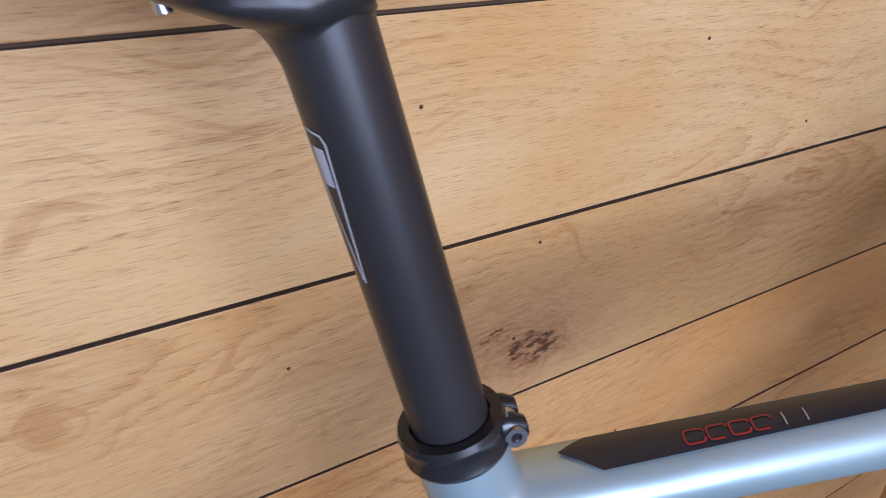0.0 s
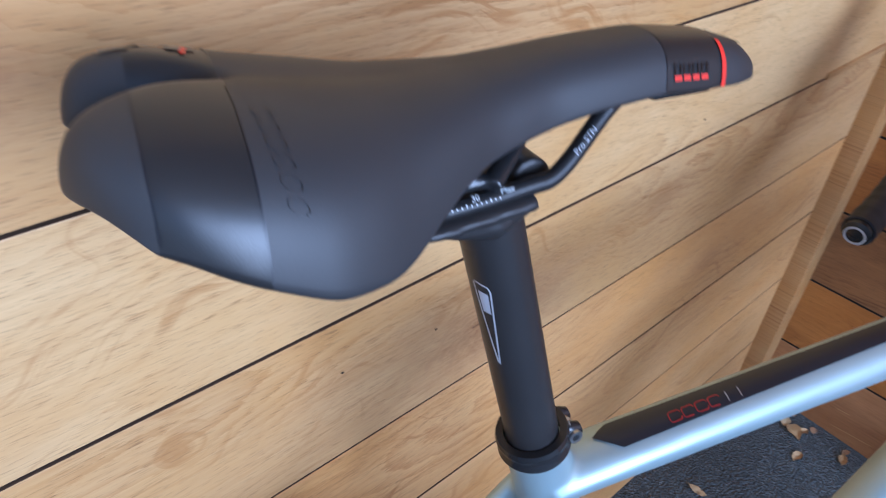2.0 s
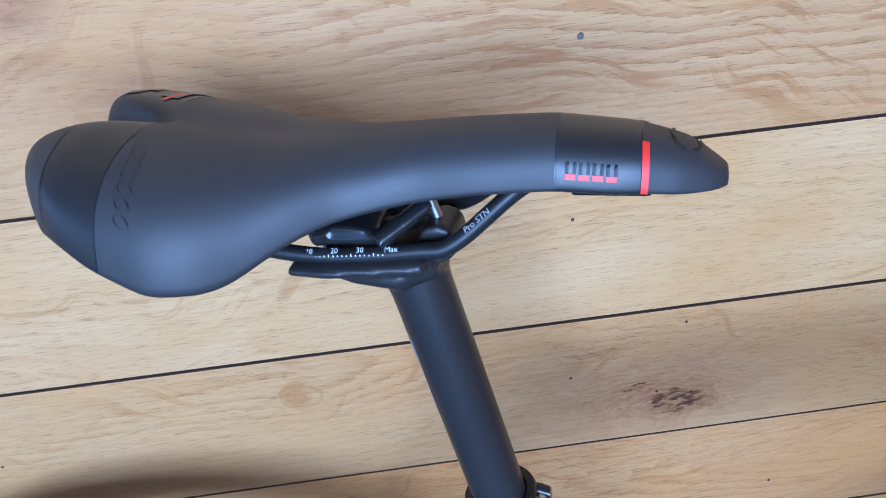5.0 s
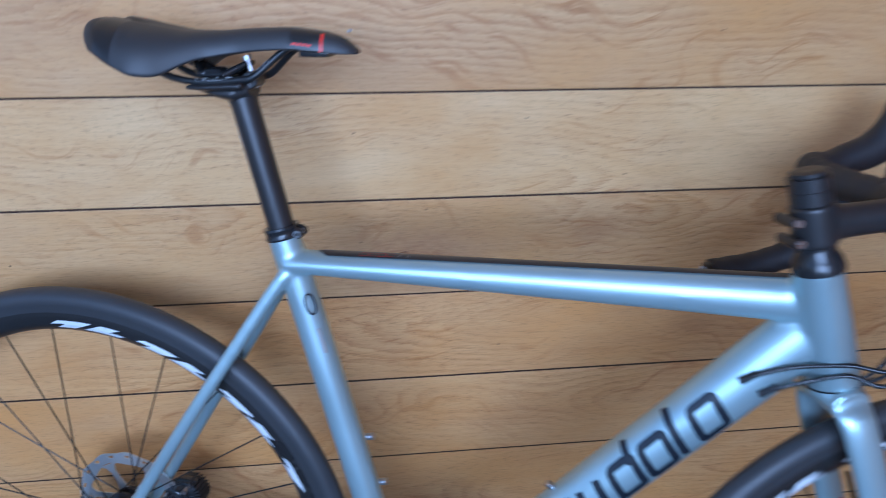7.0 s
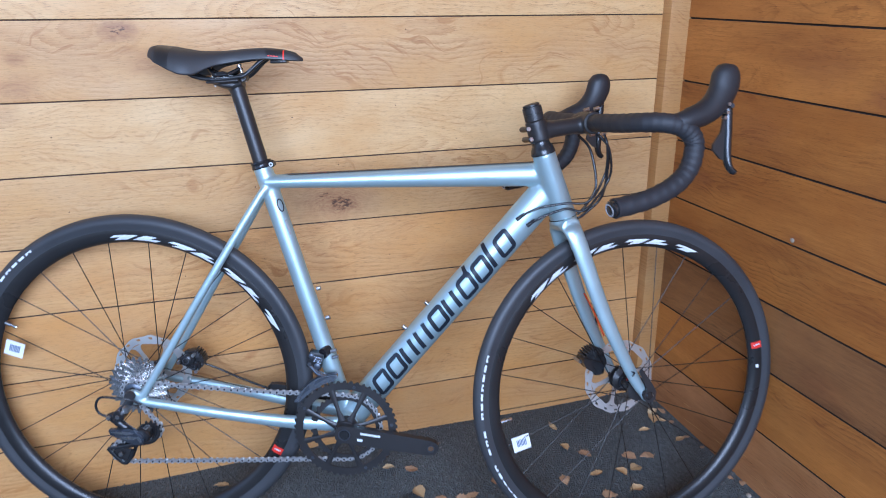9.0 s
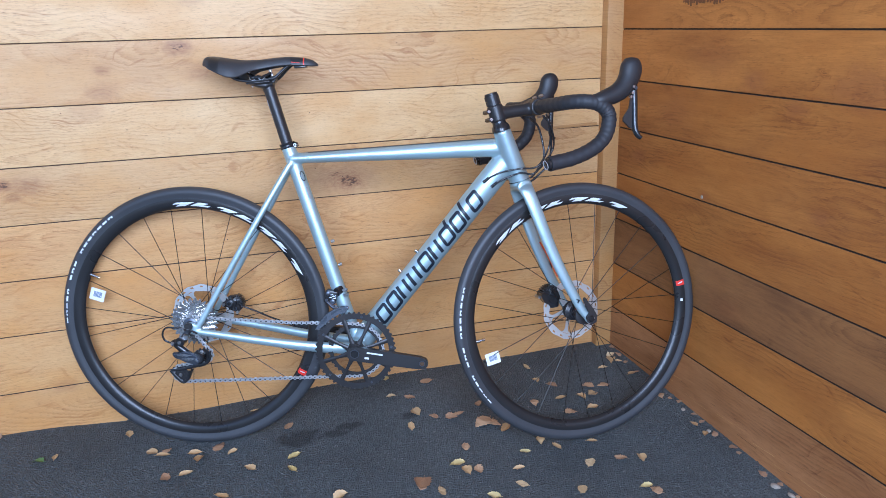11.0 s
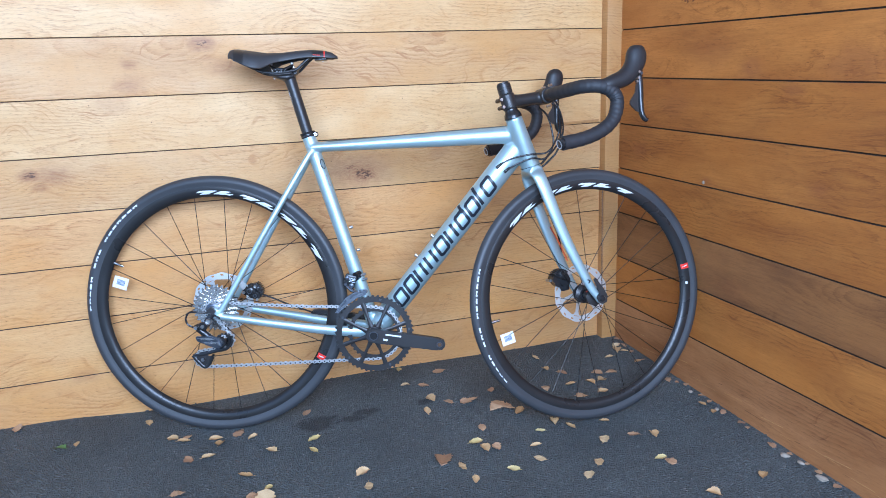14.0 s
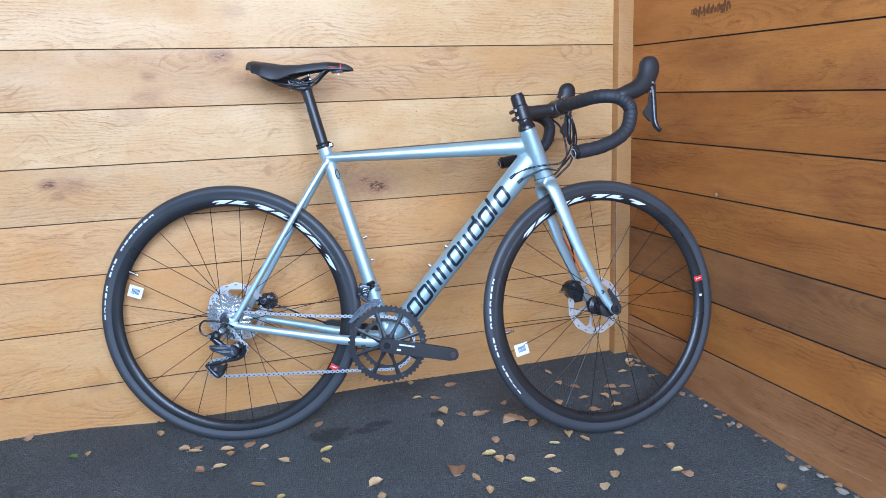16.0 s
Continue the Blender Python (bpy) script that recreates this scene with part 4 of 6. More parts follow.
def word(text, height, parent, mat, place):
    """Readable lettering in the built-in font, laid on a surface."""
    cu = bpy.data.curves.new("lettering", "FONT")
    cu.body, cu.size, cu.resolution_u = text, height * 1.35, 2
    tmp = bpy.data.objects.new("lettering", cu)
    scene.collection.objects.link(tmp)
    bpy.context.view_layer.update()
    me = bpy.data.meshes.new_from_object(tmp.evaluated_get(bpy.context.evaluated_depsgraph_get()))
    bpy.data.objects.remove(tmp)
    bpy.data.curves.remove(cu)
    for v in me.vertices:
        v.co = place(v.co.x, v.co.y)
    me.materials.clear()
    me.materials.append(mat)
    ob = new("lettering", me)
    ob.parent = parent
    return tagged(ob, "small printed word " + text)


rails()

# ---- seatpost, head and collar
PD = Vector((-math.cos(radians(74.2)), 0, math.sin(radians(74.2))))
PA = P(0.2540, 0.441, -0.003)


def seatpost():
    bm = bmesh.new()
    sweep(bm, [PA - PD * 0.05, PA, PA + PD * 0.06, PA + PD * 0.142], 0.0141, 40)
    post = part("seatpost", bm, ANODISED, bike, "satin black aluminium seatpost")
    # head: long cradle under the rails melting into the tube
    bm = bmesh.new()
    back = -HEAD_SHIFT.to_translation()
    sweep(bm, [PA + PD * 0.126 + back, PA + PD * 0.134 + back, PA + PD * 0.142 + back * 0.6, PA + PD * 0.149], [(0.0138, 0.0138), (0.0142, 0.0142), (0.0153, 0.0150), (0.017, 0.0165)], 28)
    for s in (1, -1):
        sweep(bm, [P(0.168, 0.5875, 0.021 * s), P(0.185, 0.5885, 0.021 * s), P(0.226, 0.5925, 0.0195 * s)], [(0.006, 0.0022), (0.007, 0.0035), (0.005, 0.0035)], 12)
    sweep(bm, [P(0.176, 0.586), P(0.195, 0.5830), P(0.213, 0.583), P(0.229, 0.589)], [(0.019, 0.0028), (0.021, 0.0060), (0.021, 0.0098), (0.016, 0.0085)], 18)
    lathe(bm, [(0.0, -0.011), (0.0085, -0.011), (0.0085, 0.011), (0.0, 0.011)], 20, P(0.2295, 0.5975))
    head = part("post_head", bm, ANODISED, post, "black forged saddle cradle", HEAD_SHIFT)
    fuse(head, 0.0013, 4)
    bm = bmesh.new()
    for s in (1, -1):
        sweep(bm, [P(0.181, 0.6000, 0.0150 * s), P(0.207, 0.6025, 0.0150 * s)], [(0.0045, 0.0032)] * 2, 12)
        sweep(bm, [P(0.206, 0.601, 0.019 * s), P(0.214, 0.606, 0.012 * s), P(0.224, 0.6125, 0.003 * s)], [(0.005, 0.004), (0.006, 0.004), (0.007, 0.0035)], 12)
        sweep(bm, [P(0.183, 0.600, 0.019 * s), P(0.176, 0.606, 0.010 * s), P(0.170, 0.611, 0.002 * s)], [(0.005, 0.004), (0.006, 0.004), (0.007, 0.0035)], 12)
    sweep(bm, [P(0.194, 0.603, -0.018), P(0.194, 0.604, 0), P(0.194, 0.603, 0.018)], [(0.012, 0.004)] * 3, 12, side=(1, 0, 0))
    clamp = part("top_clamp", bm, GLOSSY, post, "black top clamp plate", HEAD_SHIFT)
    fuse(clamp, 0.0012, 3)
    for u0, v0, u1, v1 in ((0.2235, 0.6165, 0.2335, 0.590), (0.170, 0.6145, 0.178, 0.580)):
        a, b = P(u0, v0), P(u1, v1)
        bm = bmesh.new()
        sweep(bm, [a, b], 0.0024, 12)
        sweep(bm, [a, a + (a - b).normalized() * 0.004], 0.0042, 14)
        part("clamp_bolt", bm, STEEL, post, "bright clamp bolt", HEAD_SHIFT)
    # printed outline badge on the tube
    def place(x, y):
        a = radians(64) - x / 0.0143
        return PA + PD * y + (Vector((0, -1, 0)) * math.cos(a) + Vector((-PD.z, 0, PD.x)) * math.sin(a)) * 0.01435
    bm = bmesh.new()
    stroke(bm, [(0.0020, 0.0675), (0.0048, 0.112), (0.0038, 0.1145), (-0.0018, 0.1168), (-0.0030, 0.1158), (-0.0028, 0.112), (0.0013, 0.0685)], 0.0008, place)
    part("badge_outline", bm, SILVERPRINT, post, "thin pale printed outline")
    bm = bmesh.new()
    block(bm, [(-0.0008, 0.1000), (0.0030, 0.0990), (0.0034, 0.1105), (-0.0014, 0.1120)], place)
    part("badge_block", bm, SILVERPRINT, post, "pale printed block")
    return post


seatpost()


def collar():
    bm = bmesh.new()
    c = PA - PD * 0.003
    prof = [(0.0148, -0.0070), (0.0188, -0.0070), (0.0198, -0.0050), (0.0186, -0.0015), (0.0186, 0.0010), (0.0198, 0.0040), (0.0190, 0.0065), (0.0150, 0.0065)]
    lathe(bm, prof, 48, axis="Z", closed=True)
    for y in (-0.0058, 0.0058):
        sweep(bm, [(0.013, y, -0.002), (0.0170, y, -0.003), (0.0200, y, -0.0038), (0.0248, y, -0.0042)], [(0.0042, 0.0060), (0.0042, 0.0068), (0.0042, 0.0068), (0.0036, 0.0038)], 16)
    m = Matrix.Translation(c) @ pose(0, 0, 0, 0, -15.8, 0)
    ob = part("seat_collar", bm, GLOSSY, bike, "glossy black seat collar", m)
    bm = bmesh.new()
    lathe(bm, [(0.0, -0.0085), (0.0021, -0.0085), (0.0021, -0.0105), (0.0041, -0.0105), (0.0041, -0.0085), (0.0041, 0.008), (0.0, 0.008)], 18, (0.0195, -0.0006, -0.0040))
    part("collar_bolt", bm, STEEL, ob, "bright socket bolt")
    word("5Nm", 0.0032, ob, WHITE, lambda x, y: Vector((0.0175 + y * 0.9, -0.0030 - x * 0.6, 0.0040)))


collar()


# ---- print on the tubes
def tube_marks():
    a, b = P(0.262, 0.406), P(0.791, 0.432, 0.004)
    place = on_tube(a, b, (0.0185, 0.0125), (0.021, 0.0235), 90, 0.0009)
    bm = bmesh.new()
    hw = lambda x: 0.0088 - 0.0020 * x / 0.5
    nx = 70
    rows = []
    for i in range(nx + 1):
        x = 0.034 + (0.508 - 0.034) * i / nx
        t = min(1.0, (x - 0.034) / 0.013)
        rows.append([bm.verts.new(place(x, hw(x) * t * q + (1 - t) * 0.002)) for q in (-1, -0.6, -0.2, 0.2, 0.6, 1)])
    for r0, r1 in zip(rows, rows[1:]):
        for j in range(5):
            bm.faces.new((r0[j], r1[j], r1[j + 1], r0[j + 1]))
    part("top_tube_strip", bm, DECAL, FRAME, "matte dark strip with a pointed end")
    up = on_tube(a, b, (0.0185, 0.0125), (0.021, 0.0235), 90, 0.0013)
    for k in range(6):
        x = 0.084 + 0.0098 * k
        bm = bmesh.new()
        if k < 4:
            stroke(bm, loop_shape(0.0085, 0.0060, 0.0018, -0.25, x, -0.0032)[(k % 2) * 3:], 0.0008, lambda p, q: up(p, -q - 0.0035), step=0.002)
        else:
            stroke(bm, [(x + 0.004, -0.003), (x + 0.0025, 0.0028)], 0.0008, lambda p, q: up(p, -q - 0.0035), step=0.002)
        part("print_shape", bm, DARKRED if k < 4 else GREYPRINT2, FRAME, "thin red printed shape" if k < 4 else "thin grey printed shape")
    # big dark shapes along the down tube
    a, b = P(*BB), P(0.797, 0.4015)
    pl = on_tube(a, b, (0.028, 0.030), (0.0255, 0.0315), 0, 0.0010)
    x0 = 0.092
    for k in range(10):
        x = x0 + 0.0430 * k - (0.008 if k == 8 else 0.020 if k == 9 else 0)
        bm = bmesh.new()
        if k == 8:
            stroke(bm, [(x + 0.010, -0.018), (x + 0.025, 0.036)], 0.0088, pl)
        elif k in (2, 3, 5):
            for dx in (0.006, 0.030):
                stroke(bm, [(x + dx - 0.003, -0.018), (x + dx + 0.0065, 0.0185)], 0.0088, pl)
        else:
            stroke(bm, loop_shape(0.0305, 0.0345, 0.0050, 0.28, x + 0.003, -0.0170), 0.0084, pl, closed=True)
            if k == 6:
                stroke(bm, [(x + 0.0375, 0.010), (x + 0.0450, 0.036)], 0.0084, pl)
        part("logo_shape", bm, DECAL, FRAME, "dark plain printed shape")
    # small badge on the seat tube
    a, b = P(0.257, 0.440), P(*BB)
    ps = on_tube(a, b, (0.0175, 0.0175), (0.0175, 0.0185), 38, 0.0010)
    bm = bmesh.new()
    stroke(bm, [(0.083 + 0.012 * math.cos(t), 0.0055 * math.sin(t)) for t in [2 * math.pi * j / 16 for j in range(16)]], 0.0022, ps, closed=True)
    part("seat_tube_badge", bm, DECAL, FRAME, "small dark oval emblem")
    bm = bmesh.new()
    block(bm, [(0.112, -0.002), (0.142, -0.002), (0.142, 0.002), (0.112, 0.002)], ps)
    part("printed_bar", bm, GREYPRINT2, FRAME)


DARKRED = plain("dull_red_print", (0.30, 0.022, 0.02), 0.45, bump=0)
GREYPRINT2 = plain("grey_light_print", (0.30, 0.29, 0.28), 0.45, bump=0)
tube_marks()


def small_frame_bits():
    for u0, v0, tx, tz in ((0.367, 0.136, 0.96, 0.27), (0.350, 0.196, 0.96, 0.27), (0.530, 0.118, -0.78, 0.63), (0.573, 0.169, -0.78, 0.63)):
        d = Vector((tx, 0, tz))
        base = P(u0, v0) + d * (0.004 if tx > 0 else 0.000)
        bm = bmesh.new()
        sweep(bm, [base, base + d * 0.0085], 0.0042, 14)
        part("bottle_bolt", bm, STEEL, bike, "bright bottle cage bolt")
    # headset parts
    bm = bmesh.new()
    lathe(bm, [(0.0, -0.004), (0.0225, -0.004), (0.0225, 0.0), (0.0205, 0.008), (0.0165, 0.014), (0.0165, 0.022), (0.0, 0.022)], 32, axis="Z")
    part("headset_cap", bm, GLOSSY, bike, "black headset cover", BARS)
    # axle ends
    for u0, v0, w0 in ((0.003, -0.004, 0.0735), (0.003, -0.004, -0.0735)):
        bm = bmesh.new()
        lathe(bm, [(0.0, -0.004), (0.009, -0.004), (0.010, 0.0), (0.010, 0.004), (0.0, 0.004)], 20, P(u0, v0, w0))
        part("axle_end", bm, ANODISED, bike, "black axle end")
    for s in (1, -1):
        bm = bmesh.new()
        lathe(bm, [(0.0, -0.0045), (0.0075, -0.0045), (0.009, -0.003), (0.009, 0.0045), (0.0, 0.0045)], 20, S(0.050, -0.503, 0.0605 * s))
        part("axle_end", bm, GLOSSY, bike, "black axle end", FRONT)


small_frame_bits()


# ---- marks, tags and labels on the wheels
def wheel_marks(w, rim0, rim1, tyre0, tyre1, red, tag, card_tilt, white_dot=None):
    rim_y = -0.0114
    def on_rim(x, y):
        a = x
        r = 0.298 + y
        yy = rim_y + (0.0 if r > 0.296 else (0.296 - r) * 0.45)
        return Vector((r * math.cos(a), yy - 0.0003, r * math.sin(a)))
    span = rim1 - rim0
    for k in range(7):
        a0 = rim0 + span * (k + 0.06) / 7
        a1 = rim0 + span * (k + 0.86) / 7
        bm = bmesh.new()
        lean = 0.22 * span / 7
        def put(x, y):
            return on_rim(x, y * 0.70 - 0.0016)
        top = lambda t: a0 + (a1 - a0) * t
        bars = [(0.0, 1.0, -0.0072, -0.0012), (0.0, 0.55, -0.0012, 0.0066)] if k % 2 else [(0.0, 1.0, 0.0006, 0.0066), (0.45, 1.0, -0.0072, 0.0006)]
        for t0, t1, lo, hi in bars:
            nx = 6
            g = [[bm.verts.new(put(top(t0 + (t1 - t0) * i / nx) + lean * (y / 0.0075), y)) for y in (lo, (lo + hi) / 2, hi)] for i in range(nx + 1)]
            for i in range(nx):
                for j in range(2):
                    bm.faces.new((g[i][j], g[i + 1][j], g[i + 1][j + 1], g[i][j + 1]))
        part("rim_print", bm, WHITE, w, "white printed shape on the rim", smooth=True)
    def on_tyre(a, y):
        t = y / 0.0145
        r = 0.3255 + 0.0142 * math.sin(t)
        return Vector((r * math.cos(a), -0.0142 * math.cos(t) - 0.0002, r * math.sin(a)))
    n = 17
    for k in range(n):
        if k in (5, 9):
            continue
        a0 = tyre0 + (tyre1 - tyre0) * k / n
        a1 = tyre0 + (tyre1 - tyre0) * (k + 0.72) / n
        h = 0.0046 if k > 2 else 0.0028
        bm = bmesh.new()
        g = [[bm.verts.new(on_tyre(a0 + (a1 - a0) * i / 3, -0.0005 + y)) for y in (-h / 2, 0, h / 2)] for i in range(4)]
        for i in range(3):
            for j in range(2):
                if k % 3 == 1 and i == 1 and j == 0:
                    continue
                bm.faces.new((g[i][j], g[i + 1][j], g[i + 1][j + 1], g[i][j + 1]))
        part("tyre_print", bm, WHITE, w, "pale print on the tyre")
    bm = bmesh.new()
    g = [[bm.verts.new(on_rim(red - 0.024 + 0.048 * i / 6, y)) for y in (-0.0095, -0.002, 0.005, 0.0125)] for i in range(7)]
    for i in range(6):
        for j in range(3):
            bm.faces.new((g[i][j], g[i + 1][j], g[i + 1][j + 1], g[i][j + 1]))
    lab = part("red_label", bm, RED, w, "small red rim label")
    bm = bmesh.new()
    g = [[bm.verts.new(on_rim(red - 0.004 + 0.010 * i / 3 + 0.5 * y, y) + Vector((0, -0.0004, 0))) for y in (-0.005, 0.0, 0.008)] for i in range(4)]
    for i in range(3):
        for j in range(2):
            bm.faces.new((g[i][j], g[i + 1][j], g[i + 1][j + 1], g[i][j + 1]))
    part("label_mark", bm, WHITE, lab)
    if white_dot is not None:
        bm = bmesh.new()
        g = [[bm.verts.new(on_rim(white_dot - 0.012 + 0.024 * i / 3, y)) for y in (-0.003, 0.0, 0.004)] for i in range(4)]
        for i in range(3):
            for j in range(2):
                bm.faces.new((g[i][j], g[i + 1][j], g[i + 1][j + 1], g[i][j + 1]))
        part("rim_label", bm, STICKER, w, "small white rim label")
    # barcode card hung on a spoke
    ang, r = tag
    m = Matrix.Translation((r * math.cos(ang), -0.006, r * math.sin(ang))) @ pose(0, 0, 0, 0, card_tilt, 0)
    bm = bmesh.new()
    box(bm, (0.037, 0.0008, 0.031), (0, 0, 0), None, 0.0003)
    card = part("tag", bm, STICKER, w, "white paper tag with printed bars", m)
    for k in range(7):
        bm = bmesh.new()
        box(bm, (0.0022, 0.0003, 0.0145), (-0.0085 + 0.0030 * k, -0.0006, 0.001))
        part("printed_bar", bm, PRINT, card, smooth=False)


wheel_marks(rear, radians(98), radians(23), radians(181), radians(124), radians(-28), (math.atan2(0.066, -0.248), 0.255), 18)
wheel_marks(front, radians(124), radians(47), radians(203), radians(146), radians(-5), (radians(-175), 0.258), 3, radians(-14))
valve(rear, radians(155.7))
valve(front, radians(173.4))


# ---- drive train
def crankset():
    cx, cz = BB
    k = 200
    bm = bmesh.new()
    annulus(bm, gear_outline(50, 0.0985, 0.1025), circle(0.0845, k), 0.003, -0.052, cx, cz)
    big = part("chainring", bm, ANODISED, bike, "black toothed outer chainring", smooth=False)
    bm = bmesh.new()
    annulus(bm, gear_outline(34, 0.0675, 0.0712), circle(0.0585, 136), 0.0028, -0.0445, cx, cz)
    part("inner_chainring", bm, ANODISED, big, "black toothed inner chainring", smooth=False)
    for i in range(8):
        a = 2 * math.pi * (i + 0.42) / 8
        bm = bmesh.new()
        d = Vector((math.cos(a), 0, math.sin(a)))
        c = P(cx, cz, 0.0)
        sweep(bm, [c + d * 0.016 + Vector((0, -0.057, 0)), c + d * 0.045 + Vector((0, -0.0545, 0)), c + d * 0.0865 + Vector((0, -0.052, 0))], [(0.0035, 0.0080), (0.0027, 0.0038), (0.0018, 0.0066)], 10)
        part("spider_arm", bm, ANODISED, big, "dark machined spider arm")
    bm = bmesh.new()
    lathe(bm, [(0.0, -0.062), (0.021, -0.062), (0.023, -0.056), (0.023, -0.050), (0.0, -0.050)], 28, P(cx, cz, 0.0))
    part("spider_hub", bm, ANODISED, big)
    for i in range(5):
        a = 2 * math.pi * (i + 0.1) / 5
        bm = bmesh.new()
        c = P(cx, cz, 0) + Vector((0.0915 * math.cos(a), -0.0535, 0.0915 * math.sin(a)))
        lathe(bm, [(0.0, -0.0015), (0.0032, -0.0015), (0.0032, 0.001), (0.0, 0.001)], 12, c)
        part("ring_bolt", bm, GREYPART, big)
    for s in (1, -1):
        bm = bmesh.new()
        d = Vector((0.176 * s, 0, -0.027 * s)).normalized()
        rot = Matrix.Rotation(math.atan2(-d.z, d.x), 4, "Y")
        o = [(-0.019, 0.0), (-0.0165, 0.0115), (-0.009, 0.0172), (0.02, 0.0182), (0.09, 0.0172), (0.165, 0.0162), (0.180, 0.0125), (0.1855, 0.004)]
        o = o + [(x, -z) for x, z in o[:0:-1]]
        prism(bm, o, 0.013, Matrix.Translation(P(cx, cz, 0.0695 * s)) @ rot)
        bmesh.ops.bevel(bm, geom=[e for e in bm.edges if e.calc_face_angle(0) > 1.0], offset=0.0028, segments=3, affect="EDGES", profile=0.6)
        arm = part("crank_arm", bm, ANODISED, bike, "black crank arm without a pedal")
        bm = bmesh.new()
        lathe(bm, [(0.0056, -0.0010), (0.0074, -0.0010), (0.0074, 0.0010), (0.0056, 0.0010)], 20, P(cx, cz, 0.0765 * s) + d * 0.1710, closed=True)
        part("pedal_eye", bm, GREYPART, arm, "bare pedal thread")
        # no opening here: a dark disc is painted as the hole's shade
        bm = bmesh.new()
        lathe(bm, [(0.0, -0.0005), (0.0056, -0.0005), (0.0056, 0.0005), (0.0, 0.0005)], 18, P(cx, cz, 0.0760 * s) + d * 0.1710)
        part("pedal_hole", bm, GAP, arm)
        bm = bmesh.new()
        lathe(bm, [(0.0, -0.002), (0.0085, -0.002), (0.0095, 0.0), (0.0095, 0.003), (0.0, 0.003)], 20, P(cx, cz, 0.0755 * s))
        part("crank_bolt", bm, GLOSSY, arm)
        bm = bmesh.new()
        lathe(bm, [(0.0098, -0.0012), (0.0118, -0.0012), (0.0118, 0.0012), (0.0098, 0.0012)], 24, P(cx, cz, 0.0762 * s), closed=True)
        part("bolt_ring", bm, GREYPART, arm, "grey ring round the crank bolt")
        if s == 1:
            for x, w_, h in ((0.030, 0.040, 0.004), (0.026, 0.011, 0.005)):
                bm = bmesh.new()
                rot = Matrix.Rotation(radians(8.7), 3, "Y")
                up = rot @ Vector((0, 0, 1))
                c = P(cx, cz, 0.0762) + d * (x + w_ / 2) + up * (0.008 if w_ > 0.02 else -0.006)
                box(bm, (w_, 0.0006, h), c, rot)
                part("printed_bar", bm, WHITE, arm, smooth=False)
    # bottom bracket cup
    bm = bmesh.new()
    lathe(bm, [(0.0, -0.050), (0.020, -0.050), (0.021, -0.036), (0.021, 0.036), (0.020, 0.050), (0.0, 0.050)], 28, P(cx, cz))
    part("bottom_bracket", bm, ANODISED, bike)


crankset()


def cassette():
    bm = bmesh.new()
    lathe(bm, [(0.0, -0.052), (0.013, -0.052), (0.0165, -0.050), (0.0165, -0.020), (0.0, -0.020)], 28)
    body = part("cassette", bm, GREYPART, rear, "bright eleven-speed sprocket block")
    teeth = [11, 12, 13, 14, 15, 17, 19, 21, 23, 25, 28]
    for i, t_ in enumerate(teeth):
        r = 0.00205 * t_
        bm = bmesh.new()
        annulus(bm, gear_outline(t_, r - 0.0040, r + 0.0030), circle(max(0.014, r - 0.0085), 4 * t_), 0.0011, -0.0495 + 0.0029 * i)
        part("sprocket", bm, SPROCKET, body, smooth=False)


cassette()


